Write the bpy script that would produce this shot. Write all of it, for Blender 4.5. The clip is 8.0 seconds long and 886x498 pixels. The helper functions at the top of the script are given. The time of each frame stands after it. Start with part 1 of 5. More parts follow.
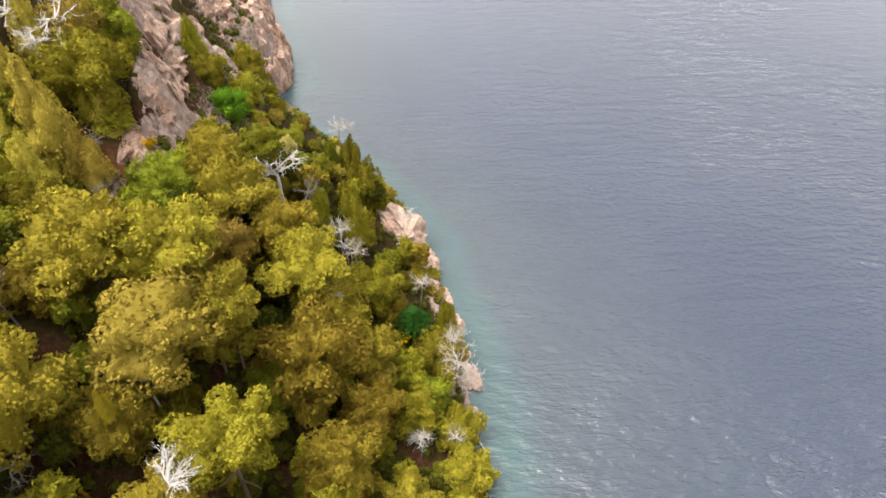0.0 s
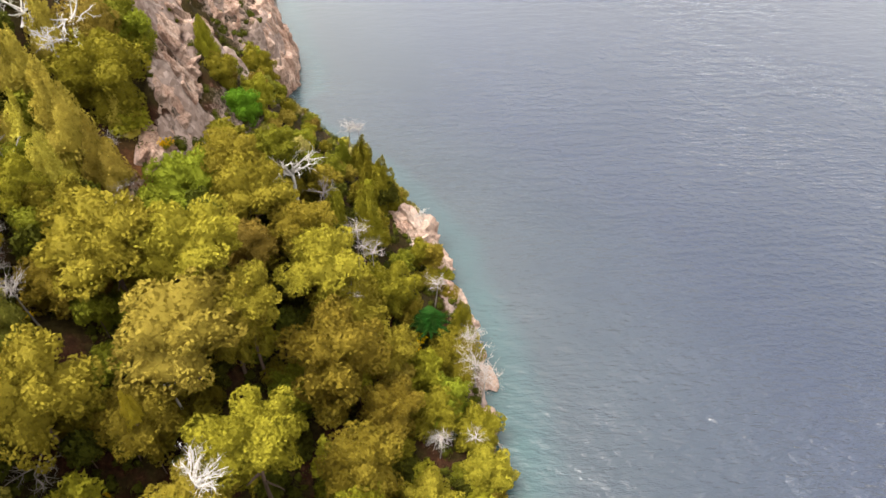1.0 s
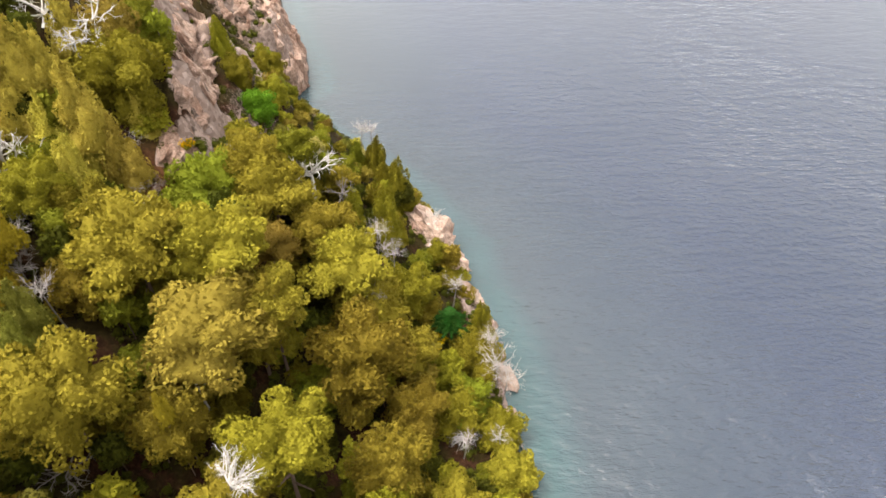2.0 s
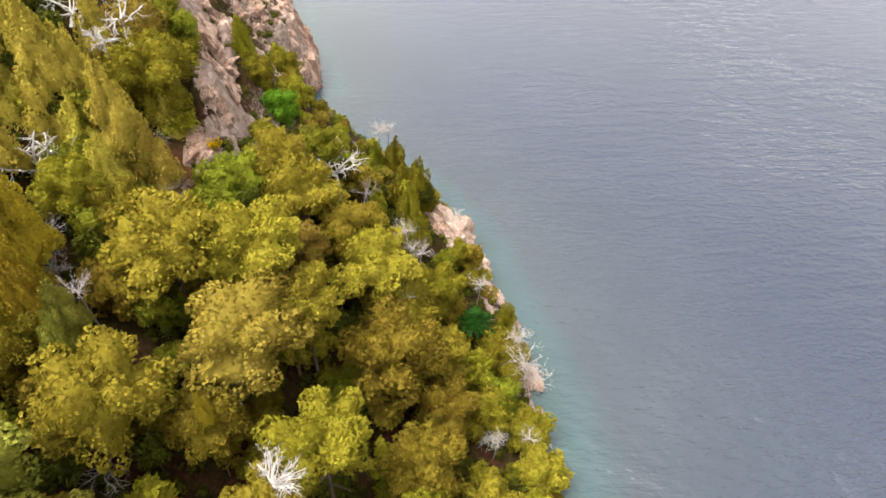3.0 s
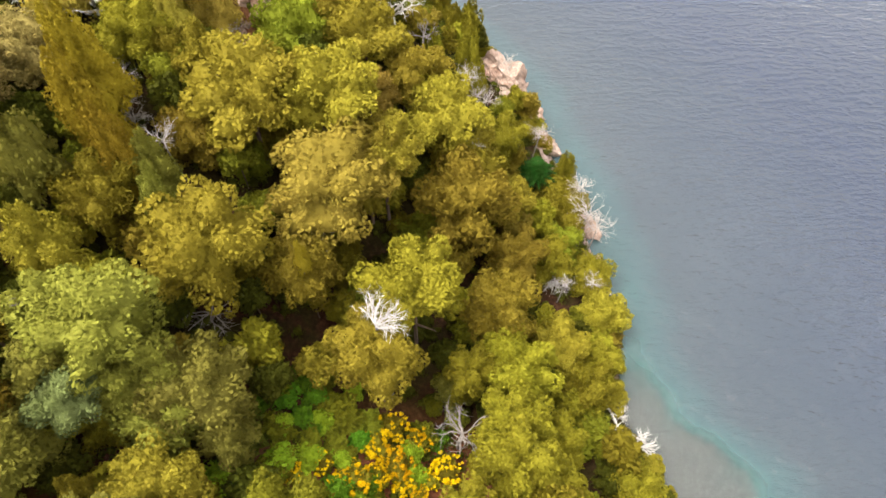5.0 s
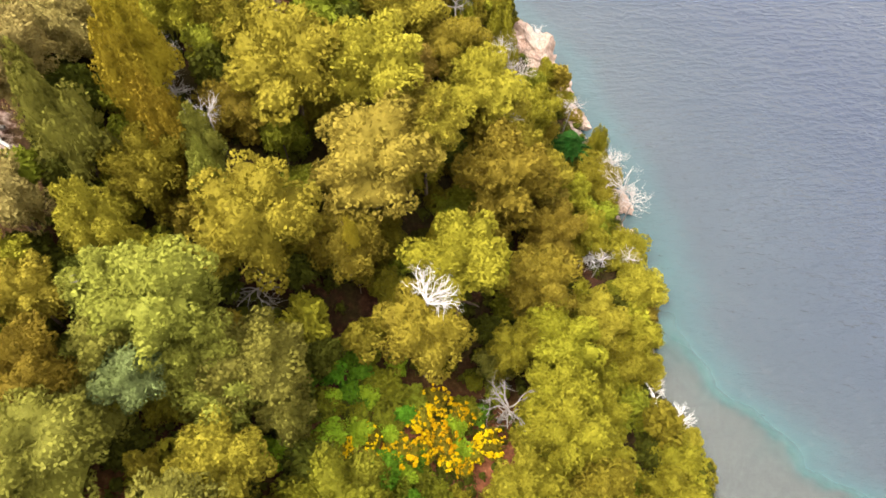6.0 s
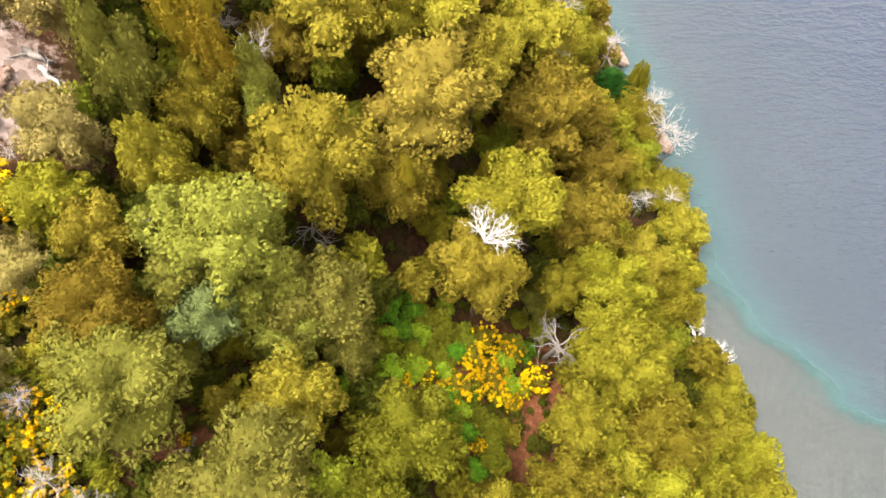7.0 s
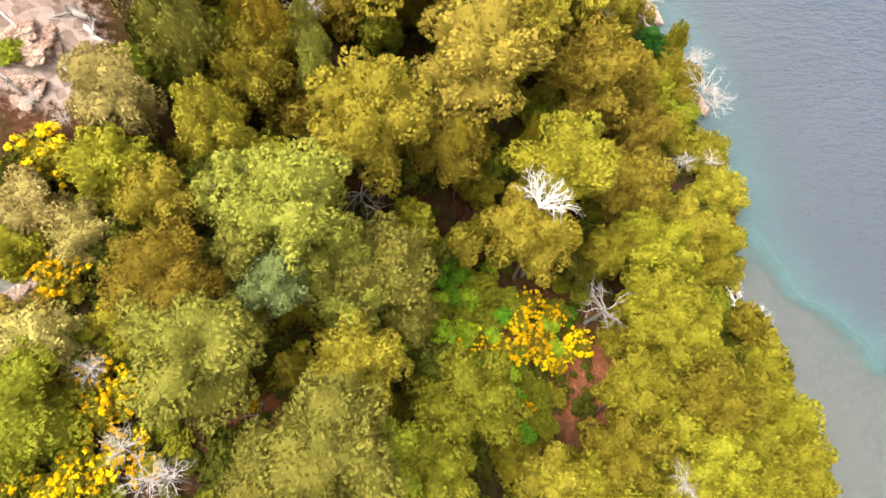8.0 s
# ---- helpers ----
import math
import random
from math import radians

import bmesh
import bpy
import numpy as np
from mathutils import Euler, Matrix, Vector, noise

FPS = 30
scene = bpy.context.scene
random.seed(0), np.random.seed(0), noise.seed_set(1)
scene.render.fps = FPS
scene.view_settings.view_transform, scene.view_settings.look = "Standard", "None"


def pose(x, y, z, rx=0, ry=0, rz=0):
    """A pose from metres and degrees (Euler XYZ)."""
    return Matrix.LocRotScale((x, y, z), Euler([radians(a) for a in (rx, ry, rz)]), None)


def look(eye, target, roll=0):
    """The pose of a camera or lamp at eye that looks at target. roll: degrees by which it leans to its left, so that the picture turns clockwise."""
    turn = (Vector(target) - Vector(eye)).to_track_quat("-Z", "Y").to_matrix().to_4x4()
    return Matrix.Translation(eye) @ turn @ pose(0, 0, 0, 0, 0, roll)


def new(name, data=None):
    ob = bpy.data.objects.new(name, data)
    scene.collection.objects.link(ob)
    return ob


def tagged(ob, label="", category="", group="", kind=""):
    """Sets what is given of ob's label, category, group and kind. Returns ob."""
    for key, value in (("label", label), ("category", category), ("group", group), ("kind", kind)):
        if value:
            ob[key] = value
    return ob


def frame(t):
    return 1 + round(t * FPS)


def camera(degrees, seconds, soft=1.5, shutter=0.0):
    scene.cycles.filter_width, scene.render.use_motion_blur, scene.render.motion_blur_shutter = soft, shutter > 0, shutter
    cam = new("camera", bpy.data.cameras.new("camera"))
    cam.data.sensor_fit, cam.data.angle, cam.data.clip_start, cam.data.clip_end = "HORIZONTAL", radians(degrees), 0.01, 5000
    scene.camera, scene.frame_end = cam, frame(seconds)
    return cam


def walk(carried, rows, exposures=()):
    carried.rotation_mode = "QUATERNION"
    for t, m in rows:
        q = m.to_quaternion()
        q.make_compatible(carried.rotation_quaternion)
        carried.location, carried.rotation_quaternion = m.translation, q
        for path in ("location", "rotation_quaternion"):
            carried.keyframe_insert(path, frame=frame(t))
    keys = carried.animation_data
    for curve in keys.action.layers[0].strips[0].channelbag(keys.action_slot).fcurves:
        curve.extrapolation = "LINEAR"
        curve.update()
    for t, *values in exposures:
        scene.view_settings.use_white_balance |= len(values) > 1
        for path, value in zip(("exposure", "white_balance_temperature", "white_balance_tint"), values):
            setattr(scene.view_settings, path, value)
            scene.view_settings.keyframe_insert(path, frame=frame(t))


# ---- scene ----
# camera and path
cam = camera(69.9, 8.0, soft=1.6)
PATH = [
    (0, (0.03, 0.235, 43.715), (0.028, 1.708, 42.362), 0.3),
    (0.5, (-0.667, 0.232, 43.598), (-0.666, 1.708, 42.249), 0.3),
    (1, (-1.508, 0.222, 43.61), (-1.502, 1.698, 42.26), 0.4),
    (1.5, (-2.525, 0.173, 43.602), (-2.509, 1.65, 42.254), 0.6),
    (3, (-5.948, 0.18, 43.496), (-5.914, 1.66, 42.151), 1.0),
    (3.5, (-7.169, 0.176, 43.449), (-7.132, 1.656, 42.105), 1.1),
    (4, (-8.399, 0.138, 43.408), (-8.358, 1.616, 42.061), 1.1),
    (4.5, (-9.534, -0.096, 43.412), (-9.494, 1.29, 41.971), 1.0),
    (4.8, (-10.348, -0.221, 43.47), (-10.312, 1.014, 41.898), 1.0),
    (5, (-10.982, 0.182, 43.354), (-10.946, 1.31, 41.703), 1.3),
    (5.2, (-11.595, 0.444, 43.332), (-11.553, 1.516, 41.644), 1.9),
    (6.3, (-14.708, 0.397, 43.05), (-14.663, 1.457, 41.355), 1.6),
    (6.5, (-15.339, 0.451, 43.015), (-15.288, 1.507, 41.317), 2.1),
    (7, (-16.953, 0.426, 42.864), (-16.907, 1.326, 41.078), 2.1),
    (7.5, (-18.52, 0.676, 42.71), (-18.463, 1.466, 40.873), 3.2),
    (8, (-20.113, 0.807, 42.648), (-20.05, 1.596, 40.812), 3.5),
]
EXPOSURES = [(0.0, 2.62), (4.0, 2.64), (5.0, 2.74), (6.5, 2.98), (8.0, 3.0)]
walk(cam, [(t, look(eye, target, roll)) for t, eye, target, roll in PATH], exposures=EXPOSURES)

# ---- world, sun, exposure ----
SUN_ELEV, SUN_AZ = radians(66), radians(-95)      # azimuth clockwise from +y
world = bpy.data.worlds.new("sky_world")
scene.world = world
world.use_nodes = True
wn, wl = world.node_tree.nodes, world.node_tree.links
wn.clear()
sky = wn.new("ShaderNodeTexSky")
sky.sky_type, sky.sun_disc = "NISHITA", False
sky.sun_elevation, sky.sun_rotation = SUN_ELEV, SUN_AZ
sky.air_density, sky.dust_density, sky.ozone_density = 1.0, 6.0, 1.0
bg = wn.new("ShaderNodeBackground")
bg.inputs["Strength"].default_value = 0.15
wout = wn.new("ShaderNodeOutputWorld")
haze = wn.new("ShaderNodeHueSaturation")          # thin cloud takes the blue out of the sky
haze.inputs["Saturation"].default_value = 0.06
wl.new(sky.outputs["Color"], haze.inputs["Color"])
warm = wn.new("ShaderNodeMix")                     # cloud light is a little warm
warm.data_type, warm.blend_type = "RGBA", "MULTIPLY"
warm.inputs[0].default_value, warm.inputs[7].default_value = 1.0, (1.0, 0.97, 0.92, 1)
wl.new(haze.outputs["Color"], warm.inputs[6])
wl.new(warm.outputs[2], bg.inputs["Color"])
wl.new(bg.outputs["Background"], wout.inputs["Surface"])
sun_dir = Vector((math.sin(SUN_AZ) * math.cos(SUN_ELEV), math.cos(SUN_AZ) * math.cos(SUN_ELEV), math.sin(SUN_ELEV)))
sun = new("sun", bpy.data.lights.new("sun", "SUN"))
sun.data.energy, sun.data.angle, sun.data.color = 0.42, radians(40), (1.0, 0.94, 0.85)
sun.matrix_world = look(sun_dir * 300, (0, 0, 0))


# ---- materials ----
def ramp(nodes, stops):
    r = nodes.new("ShaderNodeValToRGB")
    els = r.color_ramp.elements
    while len(els) < len(stops):
        els.new(0.5)
    for e, (p, c) in zip(els, stops):
        e.position, e.color = p, (*c, 1)
    return r


def base_mat(name):
    m = bpy.data.materials.new(name)
    m.use_nodes = True
    return m, m.node_tree.nodes, m.node_tree.links, m.node_tree.nodes["Principled BSDF"]


def mixrgb(nodes, links, fac, a, b, blend="MIX"):
    x = nodes.new("ShaderNodeMix")
    x.data_type, x.blend_type = "RGBA", blend
    for sock, v in ((x.inputs[0], fac), (x.inputs[6], a), (x.inputs[7], b)):
        if isinstance(v, (int, float)):
            sock.default_value = v
        elif isinstance(v, tuple):
            sock.default_value = (*v, 1)
        else:
            links.new(v, sock)
    return x.outputs[2]


def noise_tex(nodes, links, coord, scale, detail=4.0, rough=0.6):
    n = nodes.new("ShaderNodeTexNoise")
    n.inputs["Scale"].default_value, n.inputs["Detail"].default_value, n.inputs["Roughness"].default_value = scale, detail, rough
    links.new(coord, n.inputs["Vector"])
    return n.outputs["Fac"]


def leaf_mat(name, young, old, tip):
    """Foliage: leaf by leaf, clump by clump and tree by tree variation; a little light passes through."""
    m, n, l, p = base_mat(name)
    geo, info, tc = n.new("ShaderNodeNewGeometry"), n.new("ShaderNodeObjectInfo"), n.new("ShaderNodeTexCoord")
    leafy = ramp(n, [(0.0, old), (0.55, young), (1.0, tip)])
    mix = n.new("ShaderNodeMath"); mix.operation = "MULTIPLY_ADD"
    big = noise_tex(n, l, tc.outputs["Object"], 1.1, 2.0)
    l.new(geo.outputs["Random Per Island"], mix.inputs[0]); mix.inputs[1].default_value = 0.34
    shift = n.new("ShaderNodeMath"); shift.operation = "MULTIPLY_ADD"
    l.new(big, shift.inputs[0]); shift.inputs[1].default_value = 1.2; shift.inputs[2].default_value = -0.27
    l.new(shift.outputs[0], mix.inputs[2])
    l.new(mix.outputs[0], leafy.inputs[0])
    hsv = n.new("ShaderNodeHueSaturation")
    hue = n.new("ShaderNodeMapRange"); hue.inputs["To Min"].default_value, hue.inputs["To Max"].default_value = 0.489, 0.517
    val = n.new("ShaderNodeMapRange"); val.inputs["To Min"].default_value, val.inputs["To Max"].default_value = 0.74, 1.2
    l.new(info.outputs["Random"], hue.inputs["Value"]); l.new(info.outputs["Random"], val.inputs["Value"])
    l.new(hue.outputs[0], hsv.inputs["Hue"]); l.new(val.outputs[0], hsv.inputs["Value"])
    l.new(leafy.outputs["Color"], hsv.inputs["Color"])
    speck = noise_tex(n, l, tc.outputs["Object"], 21.0, 3.0, 0.7)
    sr = ramp(n, [(0.36, (0.82, 0.8, 0.8)), (0.6, (1.06, 1.06, 1.05))]); l.new(speck, sr.inputs[0])
    leafcol = mixrgb(n, l, 0.85, hsv.outputs["Color"], sr.outputs[0], "MULTIPLY")
    bu = n.new("ShaderNodeBump"); bu.inputs["Strength"].default_value = 0.8; bu.inputs["Distance"].default_value = 0.06
    l.new(speck, bu.inputs["Height"]); l.new(bu.outputs[0], p.inputs["Normal"])
    l.new(leafcol, p.inputs["Base Color"])
    p.inputs["Roughness"].default_value = 0.7
    p.inputs["Specular IOR Level"].default_value = 0.04
    tr = n.new("ShaderNodeBsdfTranslucent")
    l.new(leafcol, tr.inputs["Color"])
    ms = n.new("ShaderNodeMixShader"); ms.inputs[0].default_value = 0.26
    l.new(p.outputs[0], ms.inputs[1]); l.new(tr.outputs[0], ms.inputs[2])
    l.new(ms.outputs[0], n["Material Output"].inputs["Surface"])
    return m


def wood_mat(name, a, b, scale=6.0):
    m, n, l, p = base_mat(name)
    tc = n.new("ShaderNodeTexCoord")
    mp = n.new("ShaderNodeMapping"); mp.inputs["Scale"].default_value = (3, 3, 0.6)
    l.new(tc.outputs["Object"], mp.inputs["Vector"])
    f = noise_tex(n, l, mp.outputs[0], scale, 6.0, 0.7)
    r = ramp(n, [(0.3, a), (0.68, b)])
    l.new(f, r.inputs[0]); l.new(r.outputs[0], p.inputs["Base Color"])
    bu = n.new("ShaderNodeBump"); bu.inputs["Strength"].default_value = 0.6; bu.inputs["Distance"].default_value = 0.03
    l.new(f, bu.inputs["Height"]); l.new(bu.outputs[0], p.inputs["Normal"])
    p.inputs["Roughness"].default_value = 0.85
    p.inputs["Specular IOR Level"].default_value = 0.15
    return m


def rock_nodes(n, l, coord, fineness=1.0):
    """Weathered pinkish grey volcanic rock with dark cracks and pale lichen; returns colour and height."""
    mp = n.new("ShaderNodeMapping"); mp.inputs["Scale"].default_value = (fineness, fineness, 0.55 * fineness); mp.inputs["Rotation"].default_value = (0.3, 0.5, 0.2)
    l.new(coord, mp.inputs["Vector"])
    big = noise_tex(n, l, mp.outputs[0], 0.22, 5.0)
    fine = noise_tex(n, l, mp.outputs[0], 2.3, 8.0, 0.72)
    col = ramp(n, [(0.34, (0.0635, 0.0353, 0.0256)), (0.5, (0.2586, 0.1638, 0.1237)), (0.72, (0.4355, 0.3234, 0.2594))])
    l.new(fine, col.inputs[0])
    tone = ramp(n, [(0.38, (0.2359, 0.1260, 0.0838)), (0.6, (0.4082, 0.3066, 0.2474))])
    l.new(big, tone.inputs[0])
    c = mixrgb(n, l, 0.5, col.outputs[0], tone.outputs[0])
    vo = n.new("ShaderNodeTexVoronoi"); vo.feature = "DISTANCE_TO_EDGE"; vo.inputs["Scale"].default_value = 0.8
    wob = mixrgb(n, l, 0.25, mp.outputs[0], n.new("ShaderNodeTexNoise").outputs["Color"], "ADD")
    l.new(wob, vo.inputs["Vector"])
    cr = ramp(n, [(0.0, (0.0300, 0.0240, 0.0210)), (0.09, (1, 1, 1))])
    l.new(vo.outputs["Distance"], cr.inputs[0])
    c = mixrgb(n, l, 0.45, c, cr.outputs[0], "MULTIPLY")
    return c, fine


def rock_mat(name, pale=0.0):
    m, n, l, p = base_mat(name)
    tc = n.new("ShaderNodeTexCoord")
    c, h = rock_nodes(n, l, tc.outputs["Object"], 2.4)
    if pale:
        c = mixrgb(n, l, pale, c, (0.2160, 0.1860, 0.1620))
    l.new(c, p.inputs["Base Color"])
    bu = n.new("ShaderNodeBump"); bu.inputs["Strength"].default_value = 1.0; bu.inputs["Distance"].default_value = 0.3
    l.new(h, bu.inputs["Height"]); l.new(bu.outputs[0], p.inputs["Normal"])
    p.inputs["Roughness"].default_value = 0.9
    p.inputs["Specular IOR Level"].default_value = 0.2
    return m


def ground_mat():
    """Red-brown litter in clearings, soil and patchy mossy grass darkened for tree shade, rock where the slope is
    steep, grey gravel under the water line.
    """
    m, n, l, p = base_mat("hillside_ground")
    tc, geo = n.new("ShaderNodeTexCoord"), n.new("ShaderNodeNewGeometry")
    co = tc.outputs["Object"]
    fine = noise_tex(n, l, co, 3.0, 8.0, 0.7)
    # soil and grass near black: the shade between crowns is put into their colour
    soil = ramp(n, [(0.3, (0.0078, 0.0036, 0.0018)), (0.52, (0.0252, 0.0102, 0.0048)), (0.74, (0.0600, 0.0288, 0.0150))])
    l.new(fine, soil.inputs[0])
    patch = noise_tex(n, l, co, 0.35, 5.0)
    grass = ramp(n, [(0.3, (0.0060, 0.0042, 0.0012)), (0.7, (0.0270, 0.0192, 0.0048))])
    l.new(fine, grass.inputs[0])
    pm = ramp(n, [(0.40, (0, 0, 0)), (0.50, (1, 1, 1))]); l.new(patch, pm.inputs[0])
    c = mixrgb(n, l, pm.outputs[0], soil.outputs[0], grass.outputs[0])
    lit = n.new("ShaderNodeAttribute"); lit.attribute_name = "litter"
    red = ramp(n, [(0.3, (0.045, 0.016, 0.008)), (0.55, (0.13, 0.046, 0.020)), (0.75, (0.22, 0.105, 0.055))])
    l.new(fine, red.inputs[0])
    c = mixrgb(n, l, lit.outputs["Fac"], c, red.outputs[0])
    rc, rh = rock_nodes(n, l, co)
    at = n.new("ShaderNodeAttribute"); at.attribute_name = "rocky"
    rm = n.new("ShaderNodeMath"); rm.operation = "MULTIPLY_ADD"
    l.new(fine, rm.inputs[0]); rm.inputs[1].default_value = 0.9; rm.inputs[2].default_value = -0.45
    ra = n.new("ShaderNodeMath"); ra.operation = "ADD"
    l.new(rm.outputs[0], ra.inputs[0]); l.new(at.outputs["Fac"], ra.inputs[1])
    rr = ramp(n, [(0.42, (0, 0, 0)), (0.6, (1, 1, 1))]); l.new(ra.outputs[0], rr.inputs[0])
    rubble = n.new("ShaderNodeTexVoronoi"); rubble.inputs["Scale"].default_value = 2.6
    l.new(co, rubble.inputs["Vector"])
    rub = ramp(n, [(0.0, (0.045, 0.032, 0.027)), (0.45, (0.12, 0.088, 0.075)), (0.9, (0.19, 0.15, 0.135))]); l.new(rubble.outputs["Color"], rub.inputs[0])
    scree = mixrgb(n, l, 0.85, rc, rub.outputs[0])
    c = mixrgb(n, l, rr.outputs[0], c, scree)
    gr = n.new("ShaderNodeAttribute"); gr.attribute_name = "gravel"
    gcol = ramp(n, [(0.3, (0.0450, 0.0414, 0.0372)), (0.55, (0.0870, 0.0822, 0.0744)), (0.75, (0.1410, 0.1350, 0.1230))])
    l.new(noise_tex(n, l, co, 5.0, 9.0, 0.75), gcol.inputs[0])
    c = mixrgb(n, l, gr.outputs["Fac"], c, gcol.outputs[0])
    l.new(c, p.inputs["Base Color"])
    bu = n.new("ShaderNodeBump"); bu.inputs["Strength"].default_value = 0.8; bu.inputs["Distance"].default_value = 0.1
    l.new(fine, bu.inputs["Height"]); l.new(bu.outputs[0], p.inputs["Normal"])
    p.inputs["Roughness"].default_value = 0.95
    p.inputs["Specular IOR Level"].default_value = 0.08
    return m


def water_mat():
    """Lake: clear over the shelf, teal at its edge, slate blue in the deep; wind ripples at three sizes."""
    m, n, l, p = base_mat("lake_water")
    n.remove(p)
    tc = n.new("ShaderNodeTexCoord")
    co = tc.outputs["Object"]
    dep = n.new("ShaderNodeAttribute"); dep.attribute_name = "depth"
    wob = n.new("ShaderNodeMath"); wob.operation = "MULTIPLY_ADD"
    l.new(noise_tex(n, l, co, 0.5, 3.0), wob.inputs[0]); wob.inputs[1].default_value = 0.12; 
    cent = n.new("ShaderNodeMath"); cent.operation = "SUBTRACT"; cent.inputs[1].default_value = 0.06
    l.new(dep.outputs["Fac"], cent.inputs[0]); l.new(cent.outputs[0], wob.inputs[2])
    body = ramp(n, [(0.05, (0.0400, 0.0432, 0.0460)), (0.12, (0.0270, 0.0640, 0.0620)), (0.24, (0.0205, 0.0400, 0.0440)), (0.5, (0.0195, 0.0262, 0.0335)), (1.0, (0.0140, 0.0195, 0.0345))])
    l.new(wob.outputs[0], body.inputs[0])
    gust = noise_tex(n, l, co, 0.035, 3.0)
    gr = ramp(n, [(0.35, (0.86, 0.88, 0.9)), (0.65, (1.1, 1.08, 1.05))]); l.new(gust, gr.inputs[0])
    bcol = mixrgb(n, l, 1.0, body.outputs[0], gr.outputs[0], "MULTIPLY")
    # ripples run with the wind, short crests
    mp = n.new("ShaderNodeMapping"); mp.inputs["Rotation"].default_value = (0, 0, radians(-12)); mp.inputs["Scale"].default_value = (0.55, 1.25, 1)
    l.new(co, mp.inputs["Vector"])
    n1 = noise_tex(n, l, mp.outputs[0], 0.5, 2.5, 0.5)
    n2 = noise_tex(n, l, mp.outputs[0], 1.7, 3.0, 0.55)
    hs = n.new("ShaderNodeMath"); hs.operation = "MULTIPLY_ADD"
    l.new(n2, hs.inputs[0]); hs.inputs[1].default_value = 0.62; l.new(n1, hs.inputs[2])
    # scattered short wavelets
    mp3 = n.new("ShaderNodeMapping"); mp3.inputs["Rotation"].default_value = (0, 0, radians(-8)); mp3.inputs["Scale"].default_value = (0.32, 1.7, 1)
    l.new(co, mp3.inputs["Vector"])
    wl3 = ramp(n, [(0.60, (0, 0, 0)), (0.70, (1, 1, 1))]); l.new(noise_tex(n, l, mp3.outputs[0], 0.8, 2.0, 0.5), wl3.inputs[0])
    hs3 = n.new("ShaderNodeMath"); hs3.operation = "MULTIPLY_ADD"
    l.new(wl3.outputs[0], hs3.inputs[0]); hs3.inputs[1].default_value = 0.07; l.new(hs.outputs[0], hs3.inputs[2])
    hs = hs3
    sep = n.new("ShaderNodeSeparateXYZ"); l.new(co, sep.inputs[0])
    lee = n.new("ShaderNodeMapRange"); lee.inputs["From Min"].default_value, lee.inputs["From Max"].default_value = -6.0, 34.0
    lee.inputs["To Min"].default_value, lee.inputs["To Max"].default_value = 0.35, 1.25
    l.new(sep.outputs["X"], lee.inputs["Value"])
    amp = n.new("ShaderNodeMapRange"); amp.inputs["From Min"].default_value, amp.inputs["From Max"].default_value = 0.35, 0.65
    amp.inputs["To Min"].default_value, amp.inputs["To Max"].default_value = 0.45, 1.0
    l.new(gust, amp.inputs["Value"])
    bu = n.new("ShaderNodeBump"); bu.inputs["Distance"].default_value = 0.6
    both = n.new("ShaderNodeMath"); both.operation = "MULTIPLY"
    calm = n.new("ShaderNodeMapRange"); calm.inputs["From Min"].default_value, calm.inputs["From Max"].default_value = 20.0, 95.0
    calm.inputs["To Min"].default_value, calm.inputs["To Max"].default_value = 1.15, 0.5
    l.new(sep.outputs["Y"], calm.inputs["Value"])
    wind = n.new("ShaderNodeMath"); wind.operation = "MULTIPLY"
    l.new(lee.outputs[0], wind.inputs[0]); l.new(calm.outputs[0], wind.inputs[1])
    l.new(amp.outputs[0], both.inputs[0]); l.new(wind.outputs[0], both.inputs[1])
    l.new(both.outputs[0], bu.inputs["Strength"])
    l.new(hs.outputs[0], bu.inputs["Height"])
    dif = n.new("ShaderNodeBsdfDiffuse"); l.new(bcol, dif.inputs["Color"]); l.new(bu.outputs[0], dif.inputs["Normal"])
    tra = n.new("ShaderNodeBsdfTransparent"); tra.inputs["Color"].default_value = (0.88, 0.95, 0.93, 1)
    al = ramp(n, [(0.0, (0.25, 0.25, 0.25)), (0.08, (0.42, 0.42, 0.42)), (0.2, (0.93, 0.93, 0.93)), (0.3, (1, 1, 1))])
    l.new(wob.outputs[0], al.inputs[0])
    m1 = n.new("ShaderNodeMixShader"); l.new(al.outputs[0], m1.inputs[0]); l.new(tra.outputs[0], m1.inputs[1]); l.new(dif.outputs[0], m1.inputs[2])
    glo = n.new("ShaderNodeBsdfGlossy"); glo.inputs["Roughness"].default_value = 0.24; l.new(bu.outputs[0], glo.inputs["Normal"])
    fr = n.new("ShaderNodeFresnel"); fr.inputs["IOR"].default_value = 1.5; l.new(bu.outputs[0], fr.inputs["Normal"])
    m2 = n.new("ShaderNodeMixShader"); l.new(fr.outputs[0], m2.inputs[0]); l.new(m1.outputs[0], m2.inputs[1]); l.new(glo.outputs[0], m2.inputs[2])
    l.new(m2.outputs[0], n["Material Output"].inputs["Surface"])
    return m


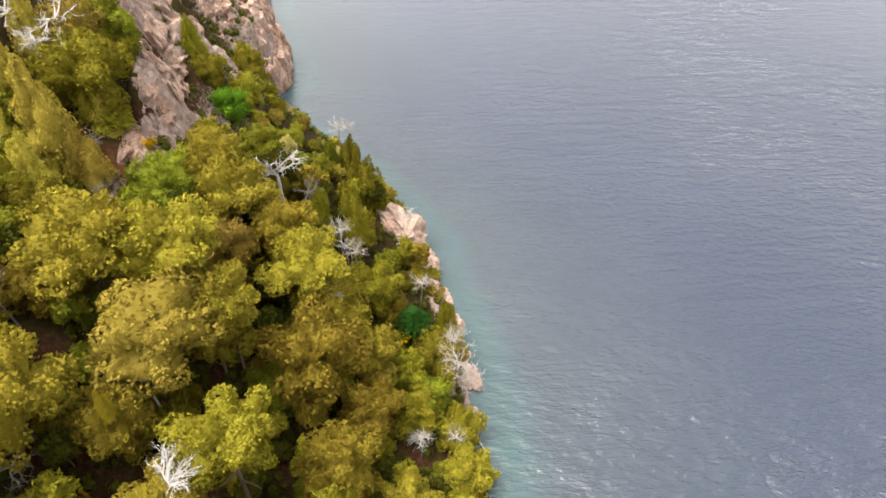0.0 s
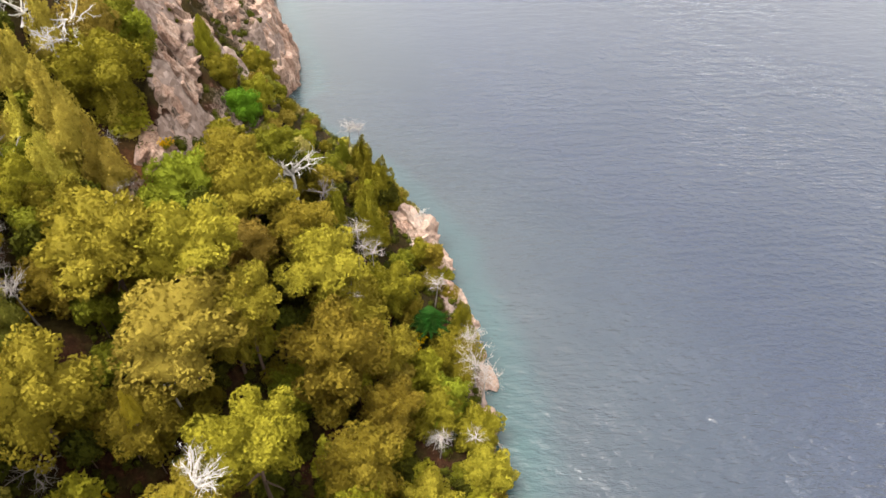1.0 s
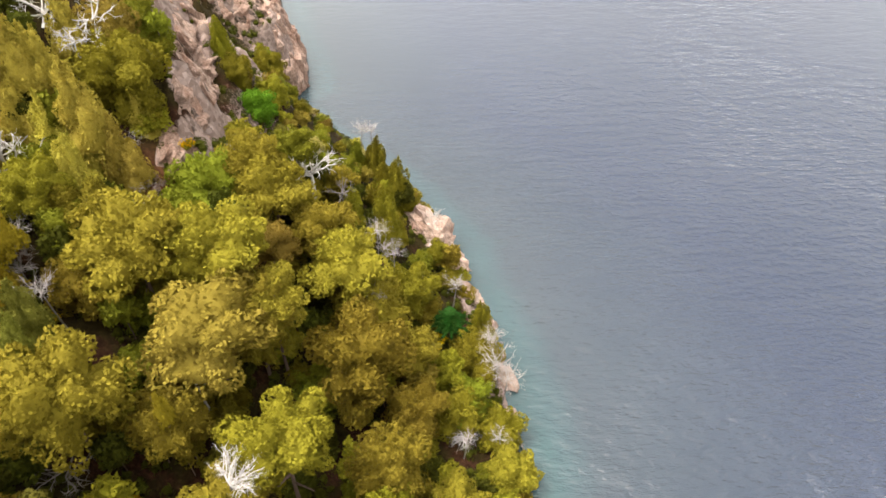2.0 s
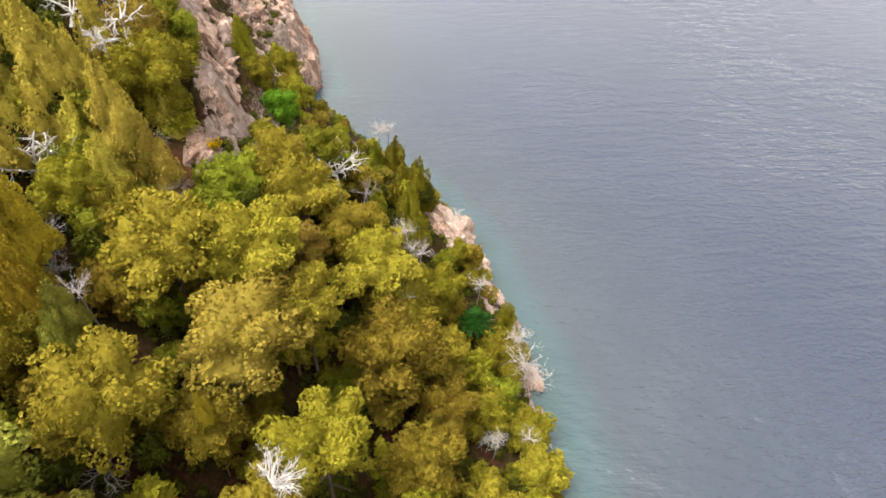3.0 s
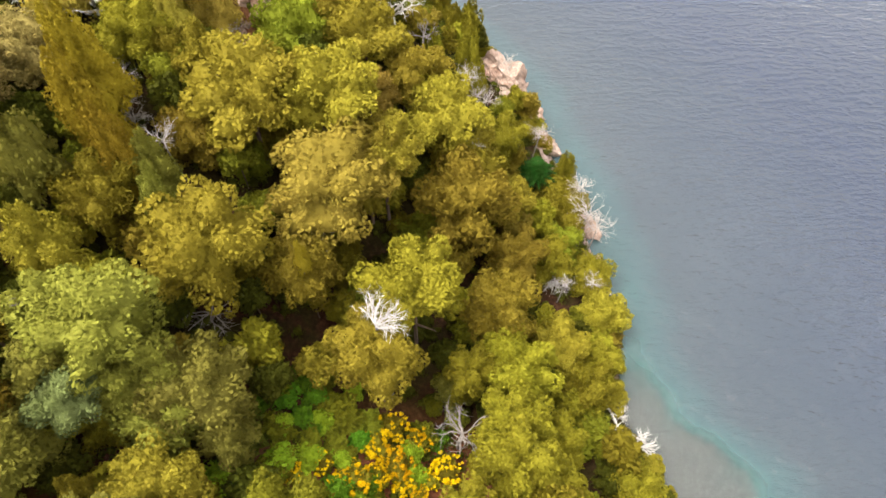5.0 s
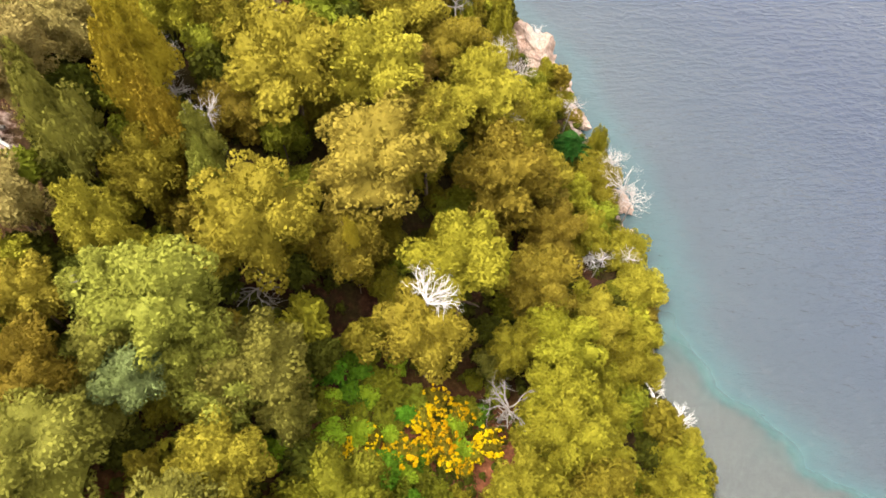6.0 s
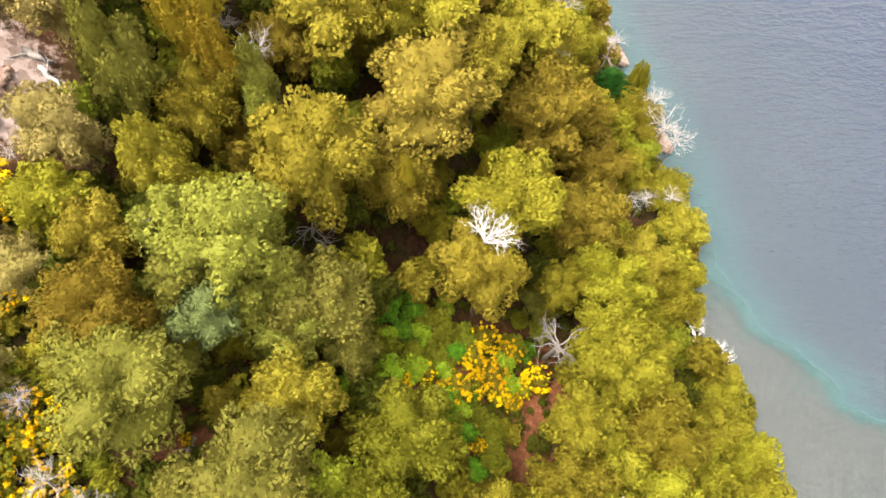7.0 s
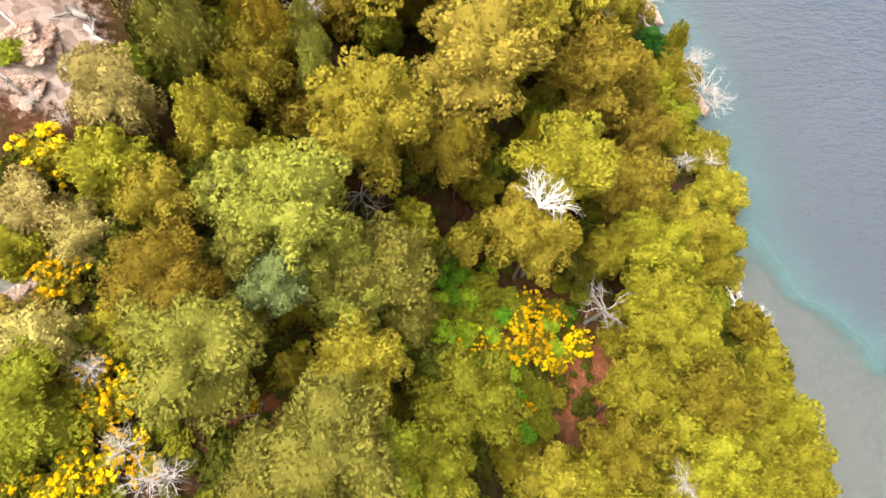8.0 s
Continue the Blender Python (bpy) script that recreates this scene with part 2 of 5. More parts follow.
LEAF = {
    "olive": leaf_mat("olive_leaves", (0.1576, 0.1232, 0.0121), (0.1041, 0.0814, 0.0079), (0.1825, 0.1430, 0.0167)),
    "moss": leaf_mat("moss_leaves", (0.1391, 0.1188, 0.0092), (0.0917, 0.0782, 0.0059), (0.1617, 0.1372, 0.0127)),
    "green": leaf_mat("green_leaves", (0.1193, 0.1224, 0.0087), (0.0788, 0.0804, 0.0059), (0.1379, 0.1422, 0.0120)),
    "bright": leaf_mat("bright_leaves", (0.1248, 0.1271, 0.0085), (0.0821, 0.0837, 0.0055), (0.1450, 0.1475, 0.0116)),
    "tan": leaf_mat("tan_leaves", (0.1546, 0.1080, 0.0165), (0.1022, 0.0711, 0.0109), (0.1793, 0.1253, 0.0229)),
    "grey": leaf_mat("grey_green_leaves", (0.1274, 0.1196, 0.0179), (0.0839, 0.0790, 0.0118), (0.1476, 0.1386, 0.0249)),
    "blue": leaf_mat("blue_green_leaves", (0.0907, 0.1059, 0.0319), (0.0596, 0.0700, 0.0212), (0.1055, 0.1226, 0.0448)),
    "rust": leaf_mat("rusty_leaves", (0.1997, 0.1420, 0.0110), (0.1321, 0.0940, 0.0073), (0.2321, 0.1648, 0.0157)),
    "brown": leaf_mat("brown_leaves", (0.1013, 0.0720, 0.0063), (0.0667, 0.0472, 0.0041), (0.1168, 0.0837, 0.0088)),
    "vivid": leaf_mat("vivid_leaves", (0.0832, 0.1674, 0.0087), (0.0543, 0.1106, 0.0058), (0.0953, 0.1942, 0.0123)),
    "dark": leaf_mat("dark_leaves", (0.0141, 0.0454, 0.0051), (0.0092, 0.0301, 0.0033), (0.0161, 0.0526, 0.0072)),
    # understory green darkened to carry the deep shade of the gaps between crowns
    "under": leaf_mat("shaded_understory_leaves", (0.0444, 0.0456, 0.0043), (0.0288, 0.0306, 0.0028), (0.0516, 0.0528, 0.0060)),
    "lush": leaf_mat("lush_leaves", (0.1972, 0.2771, 0.0139), (0.1305, 0.1823, 0.0092), (0.2505, 0.3281, 0.0194)),
    "gold": leaf_mat("golden_olive_leaves", (0.2897, 0.2270, 0.0332), (0.1609, 0.1283, 0.0184), (0.3662, 0.2852, 0.0479)),
    "pale": leaf_mat("pale_tan_leaves", (0.2106, 0.1658, 0.0480), (0.1405, 0.1083, 0.0320), (0.2457, 0.1963, 0.0640)),
    "broom": leaf_mat("broom_flowers", (0.4920, 0.3000, 0.0024), (0.3246, 0.1980, 0.0016), (0.5700, 0.3480, 0.0034)),
}
BARK = wood_mat("grey_brown_bark", (0.0450, 0.0270, 0.0204), (0.1260, 0.0870, 0.0690))
DEAD = wood_mat("bleached_dead_wood", (0.2160, 0.1950, 0.1740), (0.3960, 0.3720, 0.3450))
GREYWOOD = wood_mat("grey_dead_wood", (0.0840, 0.0690, 0.0600), (0.1800, 0.1590, 0.1440))
ROCK, PALE_ROCK = rock_mat("cliff_rock"), rock_mat("pale_shore_rock", 0.25)
GROUND, WATER = ground_mat(), water_mat()

# ---- land and lake ----
SHORE_Y = (-400, -30, 0, 6, 12, 16, 20, 25, 30, 36, 40, 44, 49, 56, 62, 66, 72, 78, 81, 85, 90, 99, 113, 140, 400)
SHORE_X = (60, 9, 5.0, 4.6, 4.0, 2.0, 2.2, 2.8, 2.2, 1.4, 0.2, -1.4, -2.0, -6.3, -10.4, -14.4, -20.6, -24.0, -22.0, -22.6, -23.6, -27, -31, -40, -140)
D_STEPS = (-200, -20, 0, 1, 3, 7, 11, 14, 17, 20, 23, 27, 31, 38, 60, 200, 1500)
# height above the lake by the way inland, at six places along the shore
PROFILES = {
    -20: (-30, -12, 0, 0.5, 0.8, 1.1, 1.4, 2.0, 3.6, 5.6, 7.8, 11.0, 13.6, 15.8, 24, 90, 420),
    13: (-30, -12, 0, 0.5, 0.8, 1.1, 1.4, 1.9, 3.5, 5.6, 7.8, 11.0, 13.6, 15.8, 24, 90, 420),
    25: (-30, -12, 0, 0.8, 1.2, 2.0, 3.0, 4.2, 6.0, 8.2, 10.4, 13.2, 15.2, 18.0, 30, 100, 420),
    37: (-30, -12, 0, 0.9, 1.8, 3.8, 6.0, 8.0, 10.2, 12.2, 13.9, 16.2, 18.4, 22.5, 36, 110, 430),
    50: (-30, -12, 0, 1.2, 2.6, 4.8, 7.2, 9.0, 11.0, 14.0, 20.6, 24.0, 27.0, 32.0, 46, 120, 450),
    62: (-30, -12, 0, 1.2, 2.8, 6.0, 9.8, 13.5, 18.0, 22.0, 25.5, 29.0, 32.0, 38.0, 54, 130, 450),
    80: (-30, -12, 0, 3.6, 8.0, 12.0, 18.0, 23.0, 27.0, 30.0, 33.0, 37.0, 41.0, 48.0, 66, 150, 450),
}


def shore_x(y):
    return np.interp(y, SHORE_Y, SHORE_X)


def land(x, y):
    """Smooth height of the land, or of the lake bed, at x, y (arrays)."""
    x, y = np.asarray(x, float), np.asarray(y, float)
    d = shore_x(y) - x
    ks = sorted(PROFILES)
    zs = np.stack([np.interp(d, D_STEPS, PROFILES[k]) for k in ks])
    pos = np.clip(np.interp(y, ks, range(len(ks))), 0, len(ks) - 1.0001)
    i = pos.astype(int)
    f = pos - i
    flat = np.arange(d.size)
    zz = zs.reshape(len(ks), -1)
    z = (zz[i.ravel(), flat] * (1 - f.ravel()) + zz[i.ravel() + 1, flat] * f.ravel()).reshape(d.shape)
    # stony shelf under water, wide towards the south
    wide = np.interp(y, (0, 6, 10, 13, 16, 19.5, 24, 40), (14, 10.5, 6.8, 4.6, 3.6, 1.2, 0.5, 0.3))
    wide = wide * (1 + 0.08 * np.sin(y * 1.1) + 0.05 * np.sin(y * 2.3 + 1))
    shelf = -0.12 - 0.35 * np.clip(-d / np.maximum(wide, 0.1), 0, 1) - np.clip(-d - wide, 0, 60) * np.interp(y, (10, 20, 26), (0.5, 0.8, 4.0))
    return np.where(d < 0, np.maximum(shelf, -30), z)


def rough(x, y, z, d=None, steep=None):
    """Relief of one point of the land: lumps on soil, ledges and clefts on steep rock."""
    if d is None:
        d = float(shore_x(y)) - x
        steep = (float(land(x - 0.5, y)) - float(land(x + 0.5, y)))
    cliff = min(max((steep - 0.75) / 0.5, 0.0), 1.0) if d > 0 else 0.0
    dz = 0.35 * noise.noise((x * 0.35, y * 0.35, 0)) + 0.14 * noise.noise((x * 1.1, y * 1.1, 3))
    if cliff:
        v = (x * 0.30 + y * 0.10, y * 0.30, z * 0.12)
        dz += cliff * (3.0 * (abs(noise.noise(v)) - 0.25) + 1.9 * (abs(noise.noise((x * 0.75, y * 0.6, z * 0.25))) - 0.2) + 0.8 * abs(noise.noise((x * 1.9, y * 1.7, z * 0.6))) + 0.3 * noise.noise((x * 4.1, y * 4.0, z)))
        cell = noise.voronoi((x * 0.5 + 0.2 * z, y * 0.42, z * 0.22))[0]
        dz += cliff * 2.2 * min(cell[1] - cell[0], 0.45)
    bare = min(max(0.8 + 1.9 * noise.noise((x * 0.16 + 4, y * 0.16, z * 0.10)), 0.0), 1.0)
    return dz * min(max(d / 2.0, 0.12), 1.0), cliff * bare


def height(x, y):
    z = float(land(x, y))
    return z + rough(x, y, z)[0]


def spaced(lo, hi, step, far):
    """Grid lines: even between lo and hi, then wider and wider out to far."""
    mid = list(np.arange(lo, hi + step / 2, step))
    out, s, a = [], step, mid[-1]
    while a < far:
        s *= 1.45
        a += s
        out.append(a)
    low, s, a = [], step, mid[0]
    while a > -far:
        s *= 1.45
        a -= s
        low.append(a)
    return np.array(low[::-1] + mid + out)


def sheet(name, xs, ys, zfun, material):
    gx, gy = np.meshgrid(xs, ys, indexing="ij")
    z = zfun(gx, gy)
    nx, ny = gx.shape
    verts = np.stack([gx, gy, z], -1).reshape(-1, 3)
    k = np.arange(nx * ny).reshape(nx, ny)
    faces = np.stack([k[:-1, :-1], k[1:, :-1], k[1:, 1:], k[:-1, 1:]], -1).reshape(-1, 4)
    me = bpy.data.meshes.new(name)
    me.from_pydata(verts.tolist(), [], faces.tolist())
    me.polygons.foreach_set("use_smooth", [True] * len(faces))
    me.materials.append(material)
    return new(name, me), gx, gy, z


ROCKY = {}


def relief(gx, gy):
    z = land(gx, gy)
    rock = np.zeros_like(z)
    steep, off = land(gx - 0.5, gy) - land(gx + 0.5, gy), shore_x(gy) - gx
    for i in range(z.shape[0]):
        for j in range(z.shape[1]):
            x, y = gx[i, j], gy[i, j]
            if -75 < x < 20 and -25 < y < 135:
                dz, c = rough(x, y, z[i, j], off[i, j], steep[i, j])
                z[i, j] += dz
                rock[i, j] = c
            elif x < -75:
                z[i, j] += 8 * noise.noise((x * 0.01, y * 0.01, 5))
    ROCKY["rock"] = rock
    return z


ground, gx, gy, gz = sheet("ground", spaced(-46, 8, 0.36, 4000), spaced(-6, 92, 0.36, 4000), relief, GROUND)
tagged(ground, "steep red-brown hillside with bare rock faces above the lake", "ground", kind="structure")
bare = np.exp(-(((gx + 38) / 3.5) ** 2 + ((gy - 22) / 4.5) ** 2)) * 0.8
bare = bare + 0.55 * np.exp(-(((gx + 20.5) / 3.0) ** 2 + ((gy - 51) / 6.0) ** 2)) + 0.7 * np.exp(-(((gx + 25) / 5.0) ** 2 + ((gy - 64) / 8.0) ** 2))
shore_rock = np.exp(-((shore_x(gy) - gx - 0.8) / 1.1) ** 2) * np.clip((gy - 12) / 10, 0.15, 1) * 0.8
rk = ground.data.attributes.new("rocky", "FLOAT", "POINT")
rk.data.foreach_set("value", np.clip(ROCKY["rock"] + bare + shore_rock, 0, 1).ravel().astype(np.float32))
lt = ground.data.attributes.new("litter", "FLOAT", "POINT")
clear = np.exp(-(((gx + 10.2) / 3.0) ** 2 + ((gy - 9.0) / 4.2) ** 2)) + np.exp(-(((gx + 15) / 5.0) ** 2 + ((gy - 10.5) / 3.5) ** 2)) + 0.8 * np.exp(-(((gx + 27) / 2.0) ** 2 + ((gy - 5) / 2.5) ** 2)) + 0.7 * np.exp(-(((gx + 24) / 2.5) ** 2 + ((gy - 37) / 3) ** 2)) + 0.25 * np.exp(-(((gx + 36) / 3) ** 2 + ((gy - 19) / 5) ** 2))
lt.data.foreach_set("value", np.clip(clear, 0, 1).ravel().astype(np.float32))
gvl = np.clip((shore_x(gy) + 0.1 - gx) / -0.5, 0, 1) + np.exp(-(((gx + 37.6) / 1.3) ** 2 + ((gy - 9.8) / 1.2) ** 2))
gv = ground.data.attributes.new("gravel", "FLOAT", "POINT")
gv.data.foreach_set("value", np.clip(gvl, 0, 1).ravel().astype(np.float32))

lake, lx, ly, lz = sheet("water", spaced(-32, 40, 0.6, 4000), spaced(-6, 110, 0.8, 4000), lambda a, b: np.zeros_like(a), WATER)
tagged(lake, "grey-blue wind-rippled lake with a teal edge over a stony shelf", "lake", kind="structure")
dp = lake.data.attributes.new("depth", "FLOAT", "POINT")
shelf_wide = np.interp(ly, (0, 6, 10, 13, 16, 19.5, 24, 40), (14, 10.5, 6.8, 4.6, 3.6, 1.6, 1.0, 0.5)) * (1 + 0.08 * np.sin(ly * 1.1) + 0.05 * np.sin(ly * 2.3 + 1))
past = lx - shore_x(ly) - shelf_wide
dp.data.foreach_set("value", np.maximum(np.interp(ly, (15, 22, 38, 52), (0.0, 0.215, 0.25, 0.34)), np.interp(past, (-8, 0, 0.5, 1.7, 4.5, 26), (0.0, 0.07, 0.13, 0.25, 0.48, 1.0))).ravel().astype(np.float32))


# ---- mesh kits ----
def mesh_of(name, verts, faces, material, smooth=False):
    me = bpy.data.meshes.new(name)
    me.from_pydata(np.asarray(verts).tolist(), [], faces)
    if smooth:
        me.polygons.foreach_set("use_smooth", [True] * len(me.polygons))
    if material:
        me.materials.append(material)
    return me


def part(name, me, parent, loc=(0, 0, 0), scale=(1, 1, 1), turn=0.0, label=""):
    ob = new(name, me)
    ob.parent = parent
    ob.location, ob.scale, ob.rotation_euler = loc, scale, (0, 0, turn)
    return tagged(ob, label)


def thing(name, loc, label, category, group="", kind="", turn=0.0):
    ob = new(name)
    ob.location, ob.rotation_euler = loc, (0, 0, turn)
    return tagged(ob, label, category, group, kind)


ICO = bmesh.new()
bmesh.ops.create_icosphere(ICO, subdivisions=1, radius=1)
ICO_V = np.array([v.co[:] for v in ICO.verts])
ICO_F = [[v.index for v in f.verts] for f in ICO.faces]
ICO.free()
BALLS = {}
for level in (2, 3):
    ball = bmesh.new()
    bmesh.ops.create_icosphere(ball, subdivisions=level, radius=1)
    BALLS[level] = np.array([v.co[:] for v in ball.verts]), np.array([[v.index for v in f.verts] for f in ball.faces])
    ball.free()


def unit(v):
    return v / np.maximum(np.linalg.norm(v, axis=-1, keepdims=True), 1e-6)


def foliage(rng, centres, radii, leaves, long, wide, squash=0.85, core=0.8, stray=0.4):
    """Puffs of small leaves: each puff a dense rounded tuft, its leaves lying along its upper and outer side."""
    centres, radii = np.asarray(centres, float), np.asarray(radii, float)
    n = len(centres)
    out = unit(centres - centres.mean(0) + (0, 0, 0.35))
    flat = (1, 1, squash)
    lumps = centres[:, None, :] + ICO_V[None] * (radii * core)[:, None, None] * rng.uniform(0.8, 1.15, (n, 12, 1)) * flat
    faces = (np.array(ICO_F)[None] + 12 * np.arange(n)[:, None, None]).reshape(-1, 3).tolist()
    per = np.maximum((leaves * np.clip((radii / np.median(radii)) ** 2, 0.5, 4.0)).astype(int), 6)
    k = np.repeat(np.arange(n), per)
    m = len(k)
    dirs = unit(unit(rng.normal(size=(m, 3))) + 0.75 * out[k] + (0, 0, 0.4))
    pos = centres[k] + dirs * (radii[k] * rng.uniform(0.82, 1.16, m))[:, None] * flat
    nrm = unit(dirs + rng.normal(size=(m, 3)) * stray)
    a = unit(np.cross(nrm, rng.normal(size=(m, 3))) + 0.35 * out[k])
    side = unit(np.cross(nrm, a))
    ln = (long * rng.uniform(0.6, 1.35, m))[:, None]
    wd = (wide * rng.uniform(0.7, 1.3, m))[:, None]
    quad = np.stack([pos - a * ln * 0.5, pos + side * wd * 0.5, pos + a * ln * 0.5, pos - side * wd * 0.5], 1).reshape(-1, 3)
    b = 12 * n
    faces += (b + np.arange(4 * m).reshape(m, 4)).tolist()
    return np.vstack([lumps.reshape(-1, 3), quad]), faces


def dome(n, low, turn=0.0):
    """Even directions over a ball from the height low up to its top."""
    i = np.arange(n)
    z = low + (1 - low) * (i + 0.5) / n
    az = i * 2.39996 + turn
    q = np.sqrt(1 - z * z)
    return np.stack([q * np.cos(az), q * np.sin(az), z], -1)


def swell(d, seed, freq):
    return np.array([noise.noise(Vector(v) * freq + Vector((seed * 1.7, 0, seed))) for v in d])


def bumps(d, centres, reach, sharp):
    """Rounded swellings round the given directions, with creases where they meet."""
    near = np.clip(d @ centres.T, -1, 1).max(1)
    return np.clip(1 - (np.arccos(near) / reach) ** 2, 0, 1) ** sharp


# how each habit grows: limb masses, their spread and swell, puffs, their spread and swell, lowest part, leaf length
HABIT = {
    "round": (15, 0.48, 0.62, 140, 0.21, 0.34, -0.80, 1.0),
    "spread": (18, 0.44, 0.62, 150, 0.21, 0.30, -0.80, 1.0),
    "cone": (26, 0.42, 0.80, 200, 0.20, 0.42, -0.97, 0.9),
    "loose": (18, 0.46, 0.54, 190, 0.19, 0.34, -0.80, 0.92),
    "shrub": (9, 0.62, 0.46, 44, 0.36, 0.32, -0.35, 1.0),
}


def crown(seed, style, material, small=False):
    """A crown of radius about 1 round its own middle: limb masses and puffs thick with leaves over a dark twiggy inside."""
    rng = np.random.default_rng(seed)
    n1, reach1, swell1, n2, reach2, swell2, low, long = HABIT[style]
    n2 = n2 // 2 if small else n2
    reach2 = reach2 * 1.35 if small else reach2
    mass = unit(dome(n1, -0.85, seed) + rng.normal(size=(n1, 3)) * 0.25)
    puff = unit(dome(n2, -0.95, seed * 0.7) + rng.normal(size=(n2, 3)) * 0.10)
    size = [1.0]

    def shape(d):
        r = 0.46 + swell1 * bumps(d, mass, reach1, 0.7) + swell2 * bumps(d, puff, reach2, 0.55) + 0.30 * swell(d, seed, 1.3)
        p = d * r[:, None]
        if style == "cone":             # tapering, widest low down
            t = np.clip((d[:, 2] + 1) / 2, 0, 1)
            wide = (1 - t) ** 0.6 * np.clip(t / 0.1, 0, 1) ** 0.5 * 1.15
            p[:, :2] *= (wide / np.maximum(np.sqrt(np.clip(1 - d[:, 2] ** 2, 0, 1)), 0.08))[:, None]
            p[:, 2] = p[:, 2] * 1.05 + 0.35 * t
        elif style == "spread":         # broad and shallow, shelf over shelf
            p[:, 2] = p[:, 2] * 0.66 + 0.07 * np.sin(p[:, 2] * 13 + 3 * swell(d, seed + 4, 1.3))
        elif style == "shrub":
            p[:, 2] *= 0.85
        else:                           # sides hang down
            p[:, 2] = np.where(p[:, 2] < 0, p[:, 2] * 1.25, p[:, 2] * 0.95)
        return p / size[0]

    base, tri = BALLS[2 if style == "shrub" else 3]
    inner = shape(base)
    size[0] = np.percentile(np.hypot(inner[:, 0], inner[:, 1]), 94)
    inner = inner / size[0] * (0.86 if style == "shrub" else 0.89)
    tri = tri[base[tri].mean(1)[:, 2] > low]
    m = 600 if style == "shrub" else 3400 if small else 6500
    d = unit(dome(m, low, seed) + rng.normal(size=(m, 3)) * 0.03)
    u = unit(np.cross(d, (0.3, 0.2, 0.93)))
    w = np.cross(d, u)
    at = shape(d)
    nrm = unit(np.cross(shape(unit(d + 0.025 * u)) - at, shape(unit(d + 0.025 * w)) - at))
    nrm *= np.sign((nrm * d).sum(1, keepdims=True))
    grain = (0.27 if style == "shrub" else 0.117 if small else 0.090) * long
    out = at * (1, 1, 0.2) + (0, 0, 0.12)
    along = unit(out - nrm * (out * nrm).sum(1, keepdims=True) + rng.normal(size=(m, 3)) * 0.55)
    along = unit(along + nrm * rng.uniform(0.0, 0.5, (m, 1)))
    side = unit(np.cross(nrm + rng.normal(size=(m, 3)) * 0.24, along))
    ln, wd = grain * rng.uniform(0.6, 1.35, (m, 1)), grain * 0.62 * rng.uniform(0.7, 1.3, (m, 1))
    at = at + rng.normal(size=(m, 3)) * grain * 0.12
    quad = np.stack([at - along * ln * 0.4, at + side * wd * 0.5 + along * ln * 0.1, at + along * ln * 0.6, at - side * wd * 0.5 + along * ln * 0.1], 1)
    faces = tri.tolist() + (len(inner) + np.arange(4 * m).reshape(m, 4)).tolist()
    me = mesh_of("crown", np.vstack([inner, quad.reshape(-1, 3)]), faces, material)
    me.polygons.foreach_set("use_smooth", [True] * len(tri) + [False] * m)
    return me


def tube(verts, faces, pts, radii, sides=6):
    """A tapered limb along pts, closed at its end."""
    b = len(verts)
    for i, (p, r) in enumerate(zip(pts, radii)):
        t = unit(np.array(pts[min(i + 1, len(pts) - 1)]) - np.array(pts[max(i - 1, 0)]))
        u = unit(np.cross(t, (0.31, 0.9, 0.3)))
        w = np.cross(t, u)
        for k in range(sides):
            a = 6.2832 * k / sides
            verts.append(np.array(p) + r * (math.cos(a) * u + math.sin(a) * w))
    for i in range(len(pts) - 1):
        for k in range(sides):
            k2 = (k + 1) % sides
            faces.append([b + i * sides + k, b + i * sides + k2, b + (i + 1) * sides + k2, b + (i + 1) * sides + k])
    faces.append([b + (len(pts) - 1) * sides + k for k in range(sides)])


def limb(rng, start, way, length, r, bend, steps=6):
    pts, p, d = [np.array(start, float)], np.array(start, float), unit(np.array(way, float))
    for _ in range(steps):
        d = unit(d + rng.normal(size=3) * bend)
        p = p + d * length / steps
        pts.append(p)
    return pts, list(np.linspace(r, r * 0.35, steps + 1))


def trunk_mesh(seed):
    """Trunk one unit high with limbs that reach into the crown."""
    rng = np.random.default_rng(seed)
    v, f = [], []
    pts = [np.array([0.02 * math.sin(k), 0.02 * math.cos(2 * k), z]) for k, z in enumerate((-0.08, 0.2, 0.45, 0.7, 0.9, 1.05))]
    tube(v, f, pts, (0.06, 0.05, 0.042, 0.035, 0.026, 0.015), 8)
    for i in range(9):
        az, z = i * 2.4, 0.5 + 0.055 * i
        p, r = limb(rng, (0, 0, z), (math.cos(az), math.sin(az), 0.35), rng.uniform(0.4, 0.6), 0.022, 0.16)
        tube(v, f, p, r, 5)
    return mesh_of("trunk", v, f, BARK, True)


